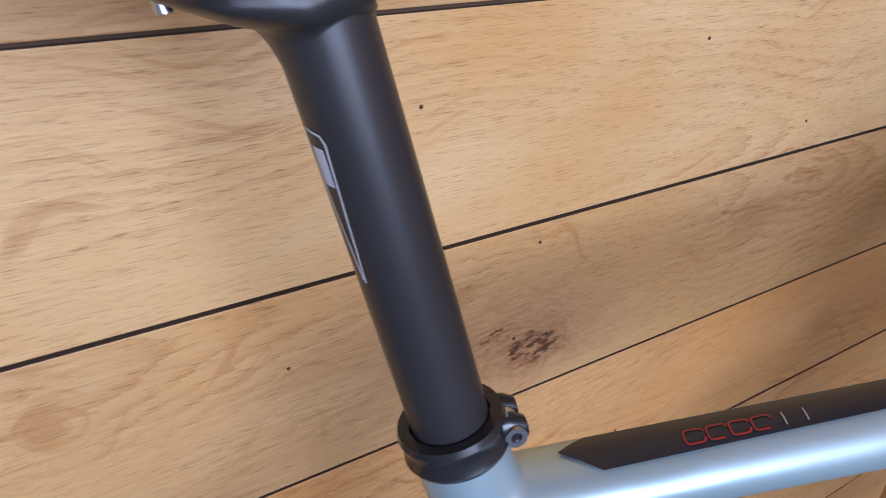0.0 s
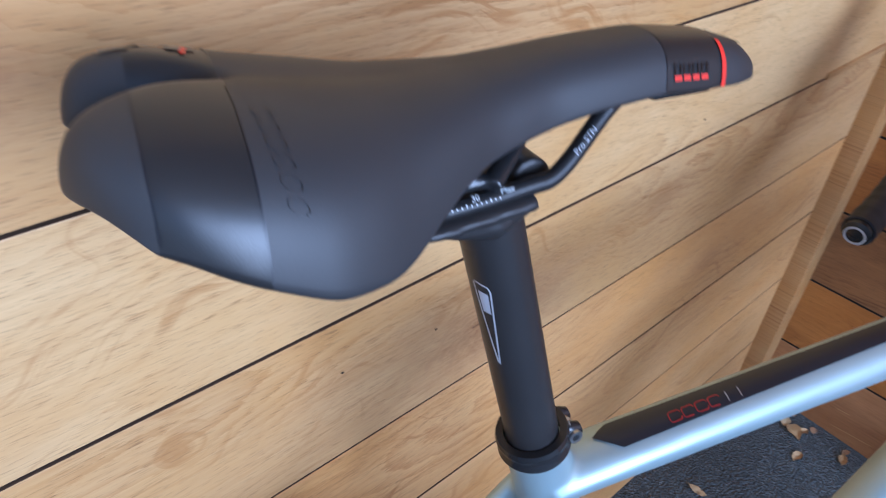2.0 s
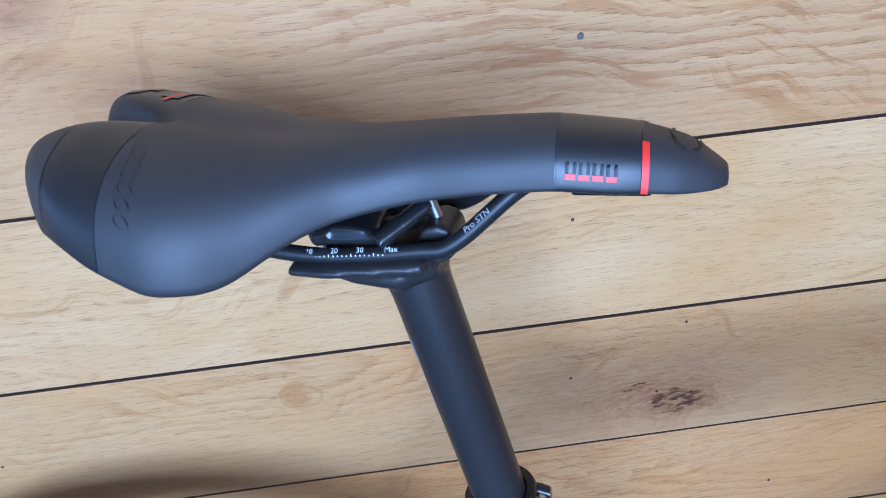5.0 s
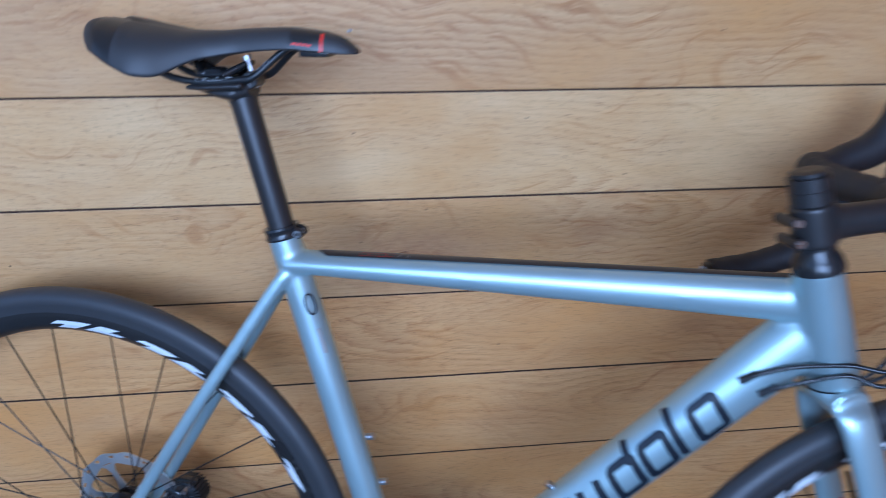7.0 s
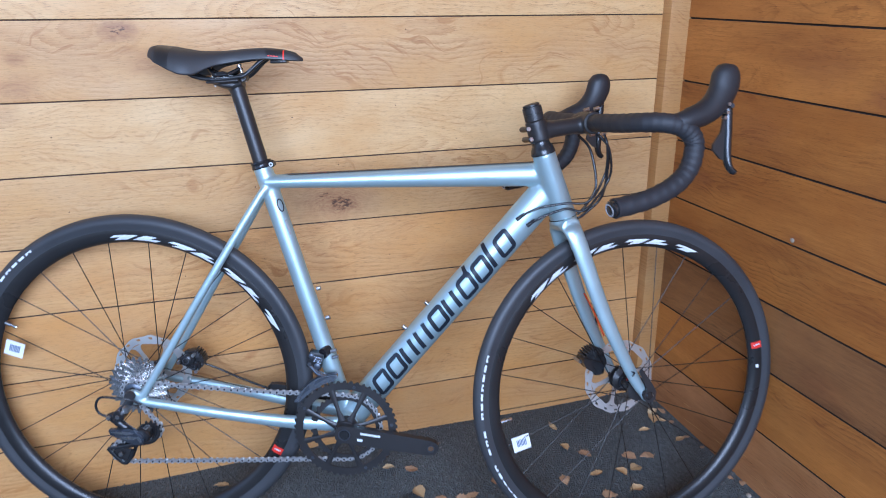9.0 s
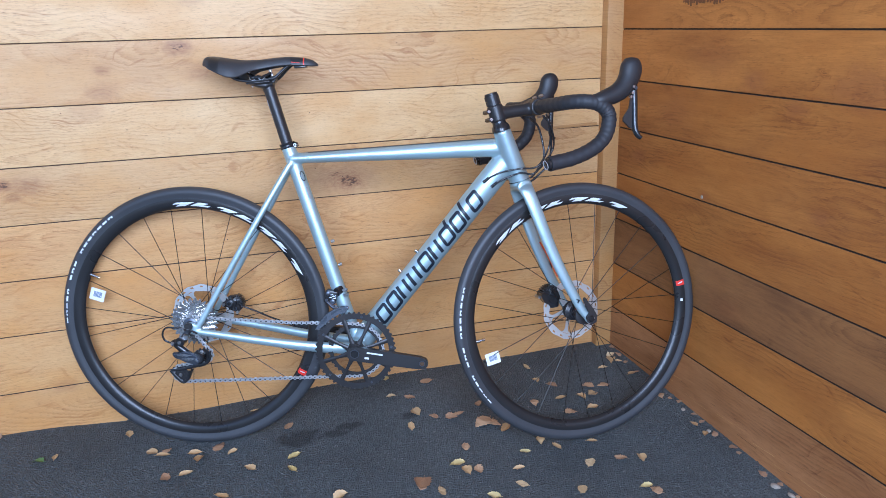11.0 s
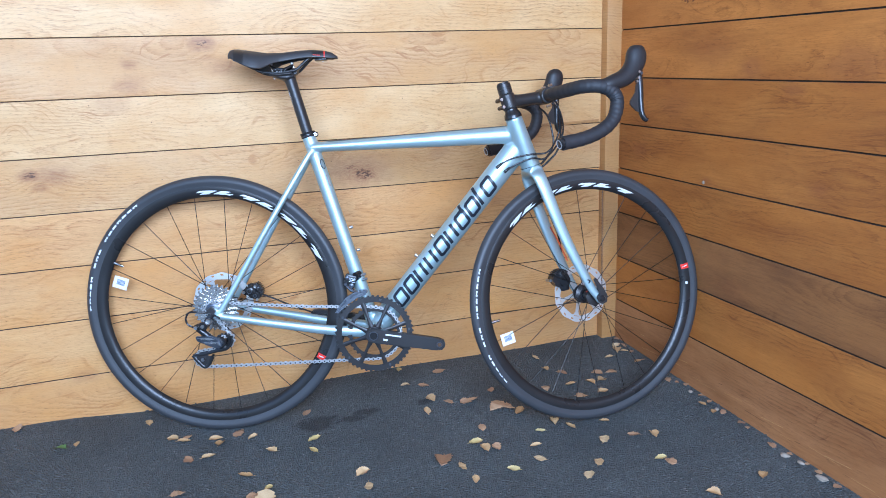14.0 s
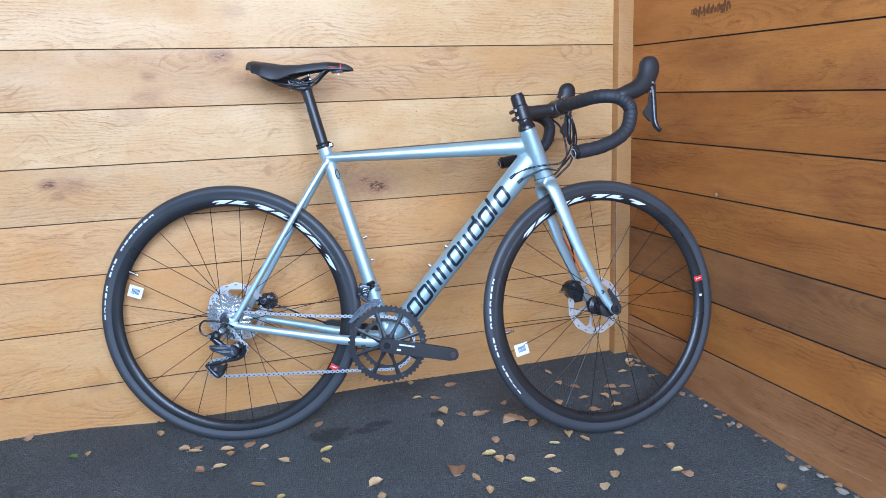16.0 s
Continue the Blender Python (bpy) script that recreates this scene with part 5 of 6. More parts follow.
def chain():
    cx, cz = BB
    pts = [(0.000, 0.0175), (0.012, 0.0145), (0.10, 0.0070), (0.25, -0.002), (0.402, -0.0055)]
    for i in range(13):
        a = radians(88 - 176 * i / 12)
        pts.append((cx + 0.0695 * math.cos(a), cz + 0.0695 * math.sin(a)))
    pts += [(0.402, -0.1455), (0.25, -0.1500), (0.10, -0.1545), (-0.028, -0.1575)]
    for i in range(7):
        a = radians(-95 - 150 * i / 6)
        pts.append((-0.030 + 0.0225 * math.cos(a), -0.135 + 0.0225 * math.sin(a)))
    pts += [(-0.009, -0.110), (0.013, -0.101), (0.025, -0.105)]
    for i in range(6):
        a = radians(-80 + 150 * i / 5)
        pts.append((0.029 + 0.0205 * math.cos(a), -0.085 + 0.0205 * math.sin(a)))
    for i in range(8):
        a = radians(-75 - 195 * i / 7)
        pts.append((0.0225 * math.cos(a), -0.005 + 0.0225 * math.sin(a)))
    line = [Vector((u, 0, v)) for u, v in pts]
    seg = [(b - a).length for a, b in zip(line, line[1:])]
    total = sum(seg)
    n = int(total / 0.0127)
    at, k, acc = [], 0, 0.0
    for i in range(n + 1):
        want = total * i / n
        while k < len(seg) - 1 and acc + seg[k] < want:
            acc += seg[k]
            k += 1
        at.append(line[k].lerp(line[k + 1], (want - acc) / seg[k]))
    def side(u):
        return -0.0475 + 0.003 * min(1, max(0, u / 0.35))
    bm = bmesh.new()
    for q in at:
        lathe(bm, [(0.0, -0.0034), (0.0036, -0.0034), (0.0036, 0.0034), (0.0, 0.0034)], 8, q + Vector((0, side(q.x), 0)))
    ch = part("chain", bm, CHAIN, bike, "steel chain on the inner ring", smooth=False)
    def plate(gap, name):
        bm = bmesh.new()
        o = [(0.0112, 0.0), (0.0098, 0.0034), (0.0062, 0.0041), (0.0030, 0.0030), (0.0, 0.0021), (-0.0030, 0.0030), (-0.0062, 0.0041), (-0.0098, 0.0034)]
        o = o + [(-0.0112, 0.0)] + [(x, -z) for x, z in o[:0:-1]]
        for s in (1, -1):
            prism(bm, o, 0.0010, Matrix.Translation((0, gap * s, 0)))
        k = len(bm.faces)
        for x in (0.00635, -0.00635):
            prism(bm, [(x + 0.0019 * math.cos(t), 0.0019 * math.sin(t)) for t in [math.pi * j / 4 for j in range(8)]], 2 * gap + 0.0014)
        bm.faces.ensure_lookup_table()
        for fc in bm.faces[k:]:
            fc.material_index = 1
        me = bpy.data.meshes.new(name)
        bm.to_mesh(me)
        bm.free()
        me.materials.append(CHAIN)
        me.materials.append(GLOSSY)
        return me
    inner, outer = plate(0.0020, "link"), plate(0.0031, "link")
    for i in range(n):
        a, b = at[i], at[i + 1]
        d = b - a
        m = Matrix.Translation((a + b) / 2 + Vector((0, side((a.x + b.x) / 2), 0))) @ pose(0, 0, 0, 0, -math.degrees(math.atan2(d.z, d.x)), 0)
        shared("link", outer if i % 2 else inner, ch, m)


chain()


def pulley(bm, c, r, teeth=11):
    lathe(bm, [(0.0, -0.004), (0.006, -0.004), (0.006, 0.004), (0.0, 0.004)], 14, c)
    annulus(bm, gear_outline(teeth, r - 0.003, r + 0.0015), circle(0.006, teeth * 4), 0.003, c.y, c.x, c.z)


def rear_mech():
    bm = bmesh.new()
    lathe(bm, [(0.0, -0.012), (0.009, -0.012), (0.0115, -0.010), (0.0115, 0.012), (0.0, 0.012)], 24, P(-0.018, -0.032, 0.080))
    sweep(bm, [P(0.000, -0.006, 0.070), P(-0.010, -0.020, 0.072), P(-0.018, -0.032, 0.074)], [(0.004, 0.008), (0.004, 0.007), (0.004, 0.009)], 12)
    sweep(bm, [P(-0.040, -0.036, 0.082), P(-0.032, -0.034, 0.082), P(-0.018, -0.036, 0.082)], [(0.007, 0.006), (0.008, 0.008), (0.009, 0.010)], 12)
    mech = part("rear_derailleur", bm, GLOSSY, bike, "black rear derailleur with grey link", Matrix.Translation((0.003, 0, -0.007)))
    bm = bmesh.new()
    prism(bm, [(-0.038, -0.058), (-0.016, -0.058), (0.004, -0.056), (0.022, -0.066), (0.031, -0.083), (0.016, -0.090), (-0.004, -0.082), (-0.034, -0.070)], 0.013, Matrix.Translation((0, -0.089, 0)))
    bmesh.ops.bevel(bm, geom=bm.edges[:], offset=0.0022, segments=2, affect="EDGES")
    link = part("parallelogram", bm, GREYPART, mech, "dark grey metal linkage plate")
    # bright strips laid on the plate as painted glints
    for o in ([(-0.034, -0.0605), (-0.006, -0.0600), (0.012, -0.0640), (0.000, -0.0665), (-0.020, -0.0650)],
              [(-0.018, -0.0720), (0.004, -0.0700), (0.022, -0.0735), (0.010, -0.0770), (-0.004, -0.0765)],
              [(0.020, -0.0690), (0.027, -0.0805), (0.0225, -0.0820), (0.0165, -0.0735)]):
        bm = bmesh.new()
        prism(bm, o, 0.0016, Matrix.Translation((0, -0.0961, 0)))
        part("facet", bm, STEEL, link, "bright strip painted as a glint", smooth=False)
    bm = bmesh.new()
    sweep(bm, [P(-0.033, -0.040, 0.078), P(-0.010, -0.060, 0.080), P(0.014, -0.084, 0.076)], [(0.008, 0.008), (0.007, 0.009), (0.009, 0.012)], 14)
    lathe(bm, [(0.0, -0.012), (0.014, -0.012), (0.0165, -0.009), (0.0165, 0.010), (0.0, 0.010)], 24, P(0.020, -0.076, 0.074))
    part("knuckle", bm, GLOSSY, mech)
    for c in (P(0.026, -0.078, 0.052), P(-0.033, -0.128, 0.052)):
        bm = bmesh.new()
        pulley(bm, c, 0.0185)
        part("jockey_wheel", bm, ANODISED, mech, "black toothed jockey wheel", smooth=False)
    for w0 in (0.0445, 0.0600):
        bm = bmesh.new()
        tri = curve_points([P(-0.059, -0.1165, w0), P(-0.046, -0.133, w0), P(-0.031, -0.1475, w0), P(-0.020, -0.143, w0), P(-0.009, -0.118, w0)], 4)
        sweep(bm, tri, [(0.0013, 0.0036)] * len(tri), 10)
        arm = curve_points([P(-0.058, -0.1165, w0), P(-0.030, -0.113, w0), P(0.004, -0.105, w0), P(0.030, -0.099, w0), P(0.043, -0.084, w0), P(0.042, -0.066, w0)], 5)
        sweep(bm, arm, [(0.0014, 0.0046 - 0.0012 * abs(2 * i / (len(arm) - 1) - 1)) for i in range(len(arm))], 10)
        part("cage_plate", bm, GLOSSY, mech, "black open pulley cage plate")
    bm = bmesh.new()
    lathe(bm, [(0.0, -0.003), (0.0062, -0.003), (0.0075, 0.0), (0.0075, 0.010), (0.0, 0.010)], 18, P(-0.006, -0.022, 0.081))
    part("mount_bolt", bm, STEEL, mech, "bright mounting bolt")
    for u0, v0, w0 in ((-0.018, -0.032, 0.0925), (-0.036, -0.036, 0.0905), (-0.033, -0.128, 0.062)):
        bm = bmesh.new()
        lathe(bm, [(0.0, -0.0012), (0.0042, -0.0012), (0.005, 0.0), (0.005, 0.0012), (0.0, 0.0012)], 14, P(u0, v0, w0))
        part("pivot_bolt", bm, STEEL, mech)
    bm = bmesh.new()
    p = curve_points([P(0.020, -0.016, 0.070), P(0.0, -0.003, 0.076), P(-0.027, 0.002, 0.080), P(-0.052, 0.003, 0.082), P(-0.062, -0.012, 0.082), P(-0.058, -0.028, 0.082), P(-0.044, -0.036, 0.082)], 8)
    sweep(bm, p, 0.0024, 10)
    part("cable_loop", bm, GLOSSY, mech, "black gear cable loop")


rear_mech()


def front_mech():
    bm = bmesh.new()
    sweep(bm, [P(0.370, 0.078, 0.008), P(0.362, 0.074, 0.024)], [(0.010, 0.012), (0.009, 0.012)], 14, side=(1, 0, 0))
    box(bm, (0.030, 0.020, 0.034), P(0.349, 0.064, 0.026), Matrix.Rotation(radians(14), 3, "Y"), 0.004)
    mech = part("front_derailleur", bm, GLOSSY, bike, "black and silver front derailleur", Matrix.Translation((0.005, 0, -0.004)))
    # pivot discs and grooves on the body
    for u0, v0, r in ((0.342, 0.074, 0.0052), (0.353, 0.053, 0.0062), (0.338, 0.057, 0.0040)):
        bm = bmesh.new()
        lathe(bm, [(0.0, -0.0016), (r * 0.7, -0.0016), (r, -0.0006), (r, 0.002), (0.0, 0.002)], 16, P(u0, v0, 0.0372))
        part("pivot_pin", bm, GREYPART, mech, "grey pivot pin")
    for k in range(3):
        bm = bmesh.new()
        box(bm, (0.016, 0.003, 0.0018), P(0.356 - 0.001 * k, 0.071 - 0.0042 * k, 0.0368), Matrix.Rotation(radians(14), 3, "Y"), 0.0005)
        part("rib", bm, SILVERPART, mech, smooth=False)
    bm = bmesh.new()
    sweep(bm, [P(0.340, 0.052, 0.030), P(0.354, 0.041, 0.038), P(0.372, 0.036, 0.046)], [(0.006, 0.006), (0.007, 0.005), (0.006, 0.005)], 12)
    part("link_arm", bm, SILVERPART, mech, "silver link arm")
    for w0, mat in ((0.0425, GREYPART), (0.0545, SILVERPART)):
        bm = bmesh.new()
        o = [(0.310, -0.014), (0.319, -0.015), (0.346, 0.009), (0.372, 0.026), (0.390, 0.031), (0.394, 0.044), (0.378, 0.044), (0.358, 0.037), (0.340, 0.025), (0.324, 0.007)]
        prism(bm, o, 0.0018, Matrix.Translation((0, -w0, 0)))
        plate = part("cage_plate", bm, mat, mech, "bright chain guide plate", smooth=False)
        if mat is SILVERPART:
            # dark pieces proud of the plate, painted as the shade of hollows
            for o2 in ([(0.350, 0.022), (0.372, 0.036), (0.384, 0.039), (0.370, 0.040), (0.352, 0.031)], [(0.322, -0.004), (0.341, 0.014), (0.340, 0.022), (0.327, 0.007)]):
                bm = bmesh.new()
                prism(bm, o2, 0.0012, Matrix.Translation((0, -w0 - 0.0008, 0)))
                part("recess", bm, GREYPART, plate, "dark piece painted as the shade of a recess", smooth=False)
    bm = bmesh.new()
    box(bm, (0.010, 0.013, 0.006), P(0.390, 0.040, 0.0485), None, 0.0015)
    part("cage_bridge", bm, SILVERPART, mech)
    for u0, v0 in ((0.383, 0.079), (0.386, 0.066)):
        bm = bmesh.new()
        sweep(bm, [P(u0 - 0.006, v0 - 0.002, 0.016), P(u0 + 0.006, v0 + 0.002, 0.018)], 0.0036, 12)
        part("mount_bolt", bm, STEEL, mech)


front_mech()


def caliper(name, m):
    bm = bmesh.new()
    sweep(bm, [Vector((-0.024, 0, -0.016)), Vector((-0.006, 0, -0.002)), Vector((0.014, 0, 0.010))], [(0.013, 0.011), (0.017, 0.018), (0.014, 0.015)], 16)
    lathe(bm, [(0.0, -0.019), (0.011, -0.019), (0.0135, -0.015), (0.0135, 0.018), (0.0, 0.018)], 20, (-0.004, 0, -0.001))
    lathe(bm, [(0.0, -0.017), (0.010, -0.017), (0.012, -0.014), (0.012, 0.016), (0.0, 0.016)], 20, (0.012, 0, -0.010))
    lathe(bm, [(0.0, -0.011), (0.020, -0.011), (0.0205, -0.010), (0.0205, 0.011), (0.0, 0.011)], 24, (0.002, 0, -0.003))
    c = part(name, bm, GLOSSY, bike, "black hydraulic disc brake caliper with cooling fins", m)
    # pad fins spread in a fan along the outer edge
    for k in range(9):
        a = radians(-20 + 13 * k)
        bm = bmesh.new()
        box(bm, (0.0029, 0.026, 0.013), (0, 0, 0), None, 0.0006)
        part("cooling_fin", bm, ANODISED, c, "", Matrix.Translation((0.002, 0, -0.003)) @ Matrix.Rotation(a + radians(20), 4, "Y") @ Matrix.Translation((0, 0, 0.0180)), smooth=False)
    for x, z, r in ((-0.008, -0.004, 0.0115), (0.010, -0.011, 0.0080)):
        bm = bmesh.new()
        lathe(bm, [(0.0, -0.0225), (r * 0.75, -0.0225), (r, -0.0205), (r, 0.0), (0.0, 0.0)], 20, (x, 0, z))
        cap = part("piston_cap", bm, GLOSSY, c, "round black piston cap")
        bm = bmesh.new()
        lathe(bm, [(r * 0.45, -0.0229), (r * 0.62, -0.0229), (r * 0.62, -0.0222), (r * 0.45, -0.0222)], 18, (x, 0, z), closed=True)
        part("cap_ring", bm, GREYPART, cap)
    for x, z in ((-0.022, -0.014), (0.002, 0.012), (0.018, -0.020)):
        bm = bmesh.new()
        lathe(bm, [(0.0, -0.0215), (0.0036, -0.0215), (0.0036, 0.0), (0.0, 0.0)], 12, (x, 0, z))
        part("caliper_bolt", bm, STEEL, c, "bright bolt head")


caliper("rear_brake_caliper", Matrix.Translation(P(0.083, 0.026, -0.056)) @ pose(0, 0, 0, 0, 20, 0))
caliper("front_brake_caliper", FRONT @ Matrix.Translation(S(0.010, -0.446, -0.050)) @ pose(0, 0, 0, 0, -56, 180) @ Matrix.Scale(1.15, 4))


def cable(name, pts, r, mat, m=None, label=""):
    bm = bmesh.new()
    sweep(bm, curve_points(pts, 10), r, 10, side=(0.2, 1, 0.3))
    return part(name, bm, mat, bike, label, m)


cable("brake_hose", [P(0.10, 0.012, -0.060), P(0.135, -0.002, -0.060), P(0.18, -0.020, -0.056), P(0.24, -0.040, -0.050)], 0.0024, GLOSSY, None, "black rear brake hose")
cable("brake_hose", [S(0.030, -0.27, -0.040), S(0.036, -0.33, -0.042), S(0.032, -0.385, -0.050), S(0.018, -0.412, -0.052)], 0.0024, GLOSSY, FRONT, "black front brake hose")
cable("fork_stripe", [S(0.020, -0.300, -0.0385), S(0.031, -0.345, -0.0405), S(0.041, -0.405, -0.043)], 0.0018, ORANGE, FRONT, "thin orange line on the inner fork blade")


# ---- front end
def bars():
    tilt = lambda k, rt: k + 0.001 - 0.065 * rt
    for s in (1, -1):
        def T(fw, k, rt):
            rt = 0.92 * rt + 0.012 * min(1.0, max(0.0, (rt - 0.1) / 0.09))
            return S(fw, tilt(k, rt * s), rt * s)
        bm = bmesh.new()
        line = curve_points([T(0.102, 0.024, 0.045), T(0.102, 0.025, 0.12), T(0.110, 0.025, 0.165), T(0.133, 0.018, 0.190), T(0.158, 0.004, 0.198), T(0.172, -0.017, 0.200), T(0.169, -0.038, 0.201), T(0.148, -0.066, 0.203), T(0.112, -0.082, 0.205), T(0.058, -0.087, 0.207), T(-0.003, -0.081, 0.208)], 14)
        k = len(line)
        radii = [0.0156 + 0.0011 * ((i / 5.2) % 1.0) for i in range(k)]
        sweep(bm, line, radii, 20, side=(0.3, 0.1, 1))
        tape = part("bar_tape", bm, TAPE, bike, "black wrapped bar tape", BARS)
        e = T(-0.004, -0.081, 0.208)
        bm = bmesh.new()
        sweep(bm, [e + S(0.004, 0, 0), e - S(0.004, 0, 0), e - S(0.007, 0, 0)], [0.0142, 0.0142, 0.010], 20)
        plug = part("end_plug", bm, GLOSSY, tape, "black end plug with a pale ring")
        bm = bmesh.new()
        lathe(bm, [(0.0085, 0.0), (0.0108, 0.0), (0.0108, -0.0006), (0.0085, -0.0006)], 24, e - S(0.0076, 0, 0), axis="X", closed=True)
        part("plug_ring", bm, SILVERPRINT, plug)
        # hood
        bm = bmesh.new()
        hood = [T(0.138, 0.0155, 0.191), T(0.160, 0.0120, 0.198), T(0.182, 0.0130, 0.199), T(0.203, 0.0145, 0.199), T(0.226, 0.022, 0.199), T(0.245, 0.036, 0.198), T(0.257, 0.051, 0.197), T(0.263, 0.065, 0.196), T(0.266, 0.0755, 0.195), T(0.267, 0.079, 0.195)]
        rr = [(0.0135, 0.0135), (0.0163, 0.0172), (0.0172, 0.0190), (0.0178, 0.0205), (0.0180, 0.0225), (0.0185, 0.0245), (0.0190, 0.0262), (0.0180, 0.0238), (0.0130, 0.0160), (0.005, 0.006)]
        hl = curve_points(hood, 4)
        hr = curve_points(rr, 4)
        sweep(bm, hl, [tuple(map(float, q)) for q in hr], 22)
        h = part("lever_hood", bm, HOOD, bike, "black rubber brake hood", BARS)
        bm = bmesh.new()
        sweep(bm, [T(0.1735, 0.0125, 0.1985), T(0.1765, 0.0127, 0.1985)], [(0.0172, 0.0186)] * 2, 22)
        part("hood_lip", bm, HOOD, h)
        for fw, k in ((0.236, 0.006), (0.243, 0.018), (0.230, -0.001)):
            bm = bmesh.new()
            sweep(bm, [T(fw, k, 0.199 + 0.010), T(fw, k, 0.199 + 0.0185)], 0.0030, 12, side=(1, 0, 0))
            part("lever_bolt", bm, STEEL, h, "bright bolt at the lever pivot")
        bm = bmesh.new()
        bl = curve_points([T(0.256, 0.054, 0.197), T(0.257, 0.033, 0.198), T(0.250, 0.008, 0.199), T(0.240, -0.025, 0.201), T(0.229, -0.059, 0.203), T(0.225, -0.078, 0.205), T(0.227, -0.090, 0.207), T(0.232, -0.096, 0.208)], 5)
        k = len(bl)
        sweep(bm, bl, [(0.0095 - 0.003 * i / k, 0.0100 - 0.0052 * i / k) for i in range(k)], 14)
        part("brake_lever", bm, GLOSSY, h, "glossy black brake lever")
        bm = bmesh.new()
        o = [(0.243, 0.003), (0.233, -0.009), (0.225, -0.025), (0.205, -0.040), (0.202, -0.048), (0.213, -0.067), (0.222, -0.073), (0.235, -0.036), (0.247, -0.005)]
        pts = [(x, tilt(z, 0.198 * s)) for x, z in o]
        prism(bm, pts, 0.0045, Matrix.Translation((0, -0.198 * s, 0)))
        part("shift_paddle", bm, ANODISED, h, "black shift paddle", smooth=False)
        bm = bmesh.new()
        lathe(bm, [(0.0, -0.001), (0.004, -0.001), (0.004, 0.001), (0.0, 0.001)], 12, T(0.247, 0.014, 0.199 + 0.0175))
        part("lever_pivot", bm, GREYPART, h)
    bm = bmesh.new()
    sweep(bm, [S(0.102, tilt(0.0235, -0.06), -0.06), S(0.102, tilt(0.0235, 0.06), 0.06)], 0.0158, 24, side=(1, 0, 0))
    part("handlebar", bm, ANODISED, bike, "", BARS)
    bm = bmesh.new()
    sweep(bm, [S(-0.010, 0.039), S(0.0, 0.038), S(0.03, 0.034), S(0.075, 0.027), S(0.090, 0.0245)], [(0.015, 0.017), (0.017, 0.020), (0.0145, 0.0155), (0.0145, 0.015), (0.018, 0.018)], 20)
    lathe(bm, [(0.0, 0.020), (0.0185, 0.020), (0.0192, 0.023), (0.0192, 0.056), (0.0185, 0.059), (0.0, 0.059)], 28, axis="Z")
    sweep(bm, [S(0.102, tilt(0.0235, -0.023), -0.023), S(0.102, tilt(0.0235, 0.023), 0.023)], 0.0205, 26, side=(1, 0, 0))
    stem = part("stem", bm, ANODISED, bike, "matte black stem", BARS)
    fuse(stem, 0.0018, 3)
    for k0 in (0.030, 0.049):
        bm = bmesh.new()
        sweep(bm, [S(-0.023, k0, -0.014), S(-0.023, k0, 0.014)], 0.0052, 14, side=(1, 0, 0))
        part("stem_clamp", bm, GLOSSY, stem)
        bm = bmesh.new()
        sweep(bm, [S(-0.023, k0, 0.012), S(-0.023, k0, 0.016)], 0.0036, 14, side=(1, 0, 0))
        part("stem_bolt", bm, STEEL, stem, "bright stem bolt")
    for a, b in ((0.020, 0.002), (-0.020, 0.002), (0.018, 0.050), (-0.018, 0.050)):
        bm = bmesh.new()
        sweep(bm, [S(0.112, b - 0.004, a), S(0.122, b - 0.004, a)], 0.0034, 12)
        part("faceplate_bolt", bm, STEEL, stem, "bright stem bolt")
    bm = bmesh.new()
    lathe(bm, [(0.0, 0.0), (0.0145, 0.0), (0.0145, 0.0840), (0.0155, 0.0850), (0.0155, 0.0880), (0.012, 0.0895), (0.004, 0.089), (0.0, 0.089)], 30, axis="Z")
    part("steerer", bm, ANODISED, bike, "uncut black steerer tube with cap", BARS)
    # spacers above and below the stem
    for z0, z1 in ((0.0595, 0.0715), (0.072, 0.0837)):
        bm = bmesh.new()
        lathe(bm, [(0.0146, z0), (0.0176, z0), (0.0176, z1), (0.0146, z1)], 30, axis="Z", closed=True)
        part("spacer", bm, ANODISED, bike, "black headset spacer", BARS)


bars()

cable("gear_cable", [BARS @ S(0.100, 0.002, 0.052), BARS @ S(0.098, -0.02, 0.056), FRONT @ S(0.082, -0.062, 0.050), P(0.868, 0.388, 0.040), P(0.826, 0.381, 0.031), P(0.780, 0.372, 0.031), P(0.748, 0.357, 0.029), P(0.738, 0.349, 0.024)], 0.0023, GLOSSY, None, "black gear cable entering the down tube")
cable("gear_cable", [BARS @ S(0.098, 0.0, 0.040), BARS @ S(0.104, -0.03, 0.050), FRONT @ S(0.090, -0.075, 0.044), P(0.862, 0.372, 0.040), P(0.828, 0.371, 0.032), P(0.792, 0.358, 0.031), P(0.768, 0.345, 0.029), P(0.758, 0.338, 0.024)], 0.0023, GLOSSY, None, "black gear cable entering the down tube")
cable("brake_hose", [BARS @ S(0.100, 0.002, -0.040), BARS @ S(0.106, -0.03, -0.02), FRONT @ S(0.076, -0.085, 0.014), FRONT @ S(0.048, -0.115, 0.012), FRONT @ S(0.026, -0.128, 0.010)], 0.0026, GLOSSY, None, "black brake hose looping under the bars")
cable("brake_hose", [BARS @ S(0.100, 0.002, 0.030), BARS @ S(0.112, -0.03, 0.034), FRONT @ S(0.080, -0.10, 0.028), FRONT @ S(0.045, -0.128, 0.014), FRONT @ S(0.018, -0.140, 0.0)], 0.0026, GLOSSY, None, "black brake hose looping under the bars")
for u0, v0 in ((0.743, 0.353), (0.763, 0.342)):
    bm = bmesh.new()
    sweep(bm, [P(u0 + 0.008, v0 + 0.006, 0.0275), P(u0 - 0.006, v0 - 0.006, 0.0255)], [0.0034, 0.0042], 12)
    part("cable_port", bm, GLOSSY, FRAME, "black rubber cable port")

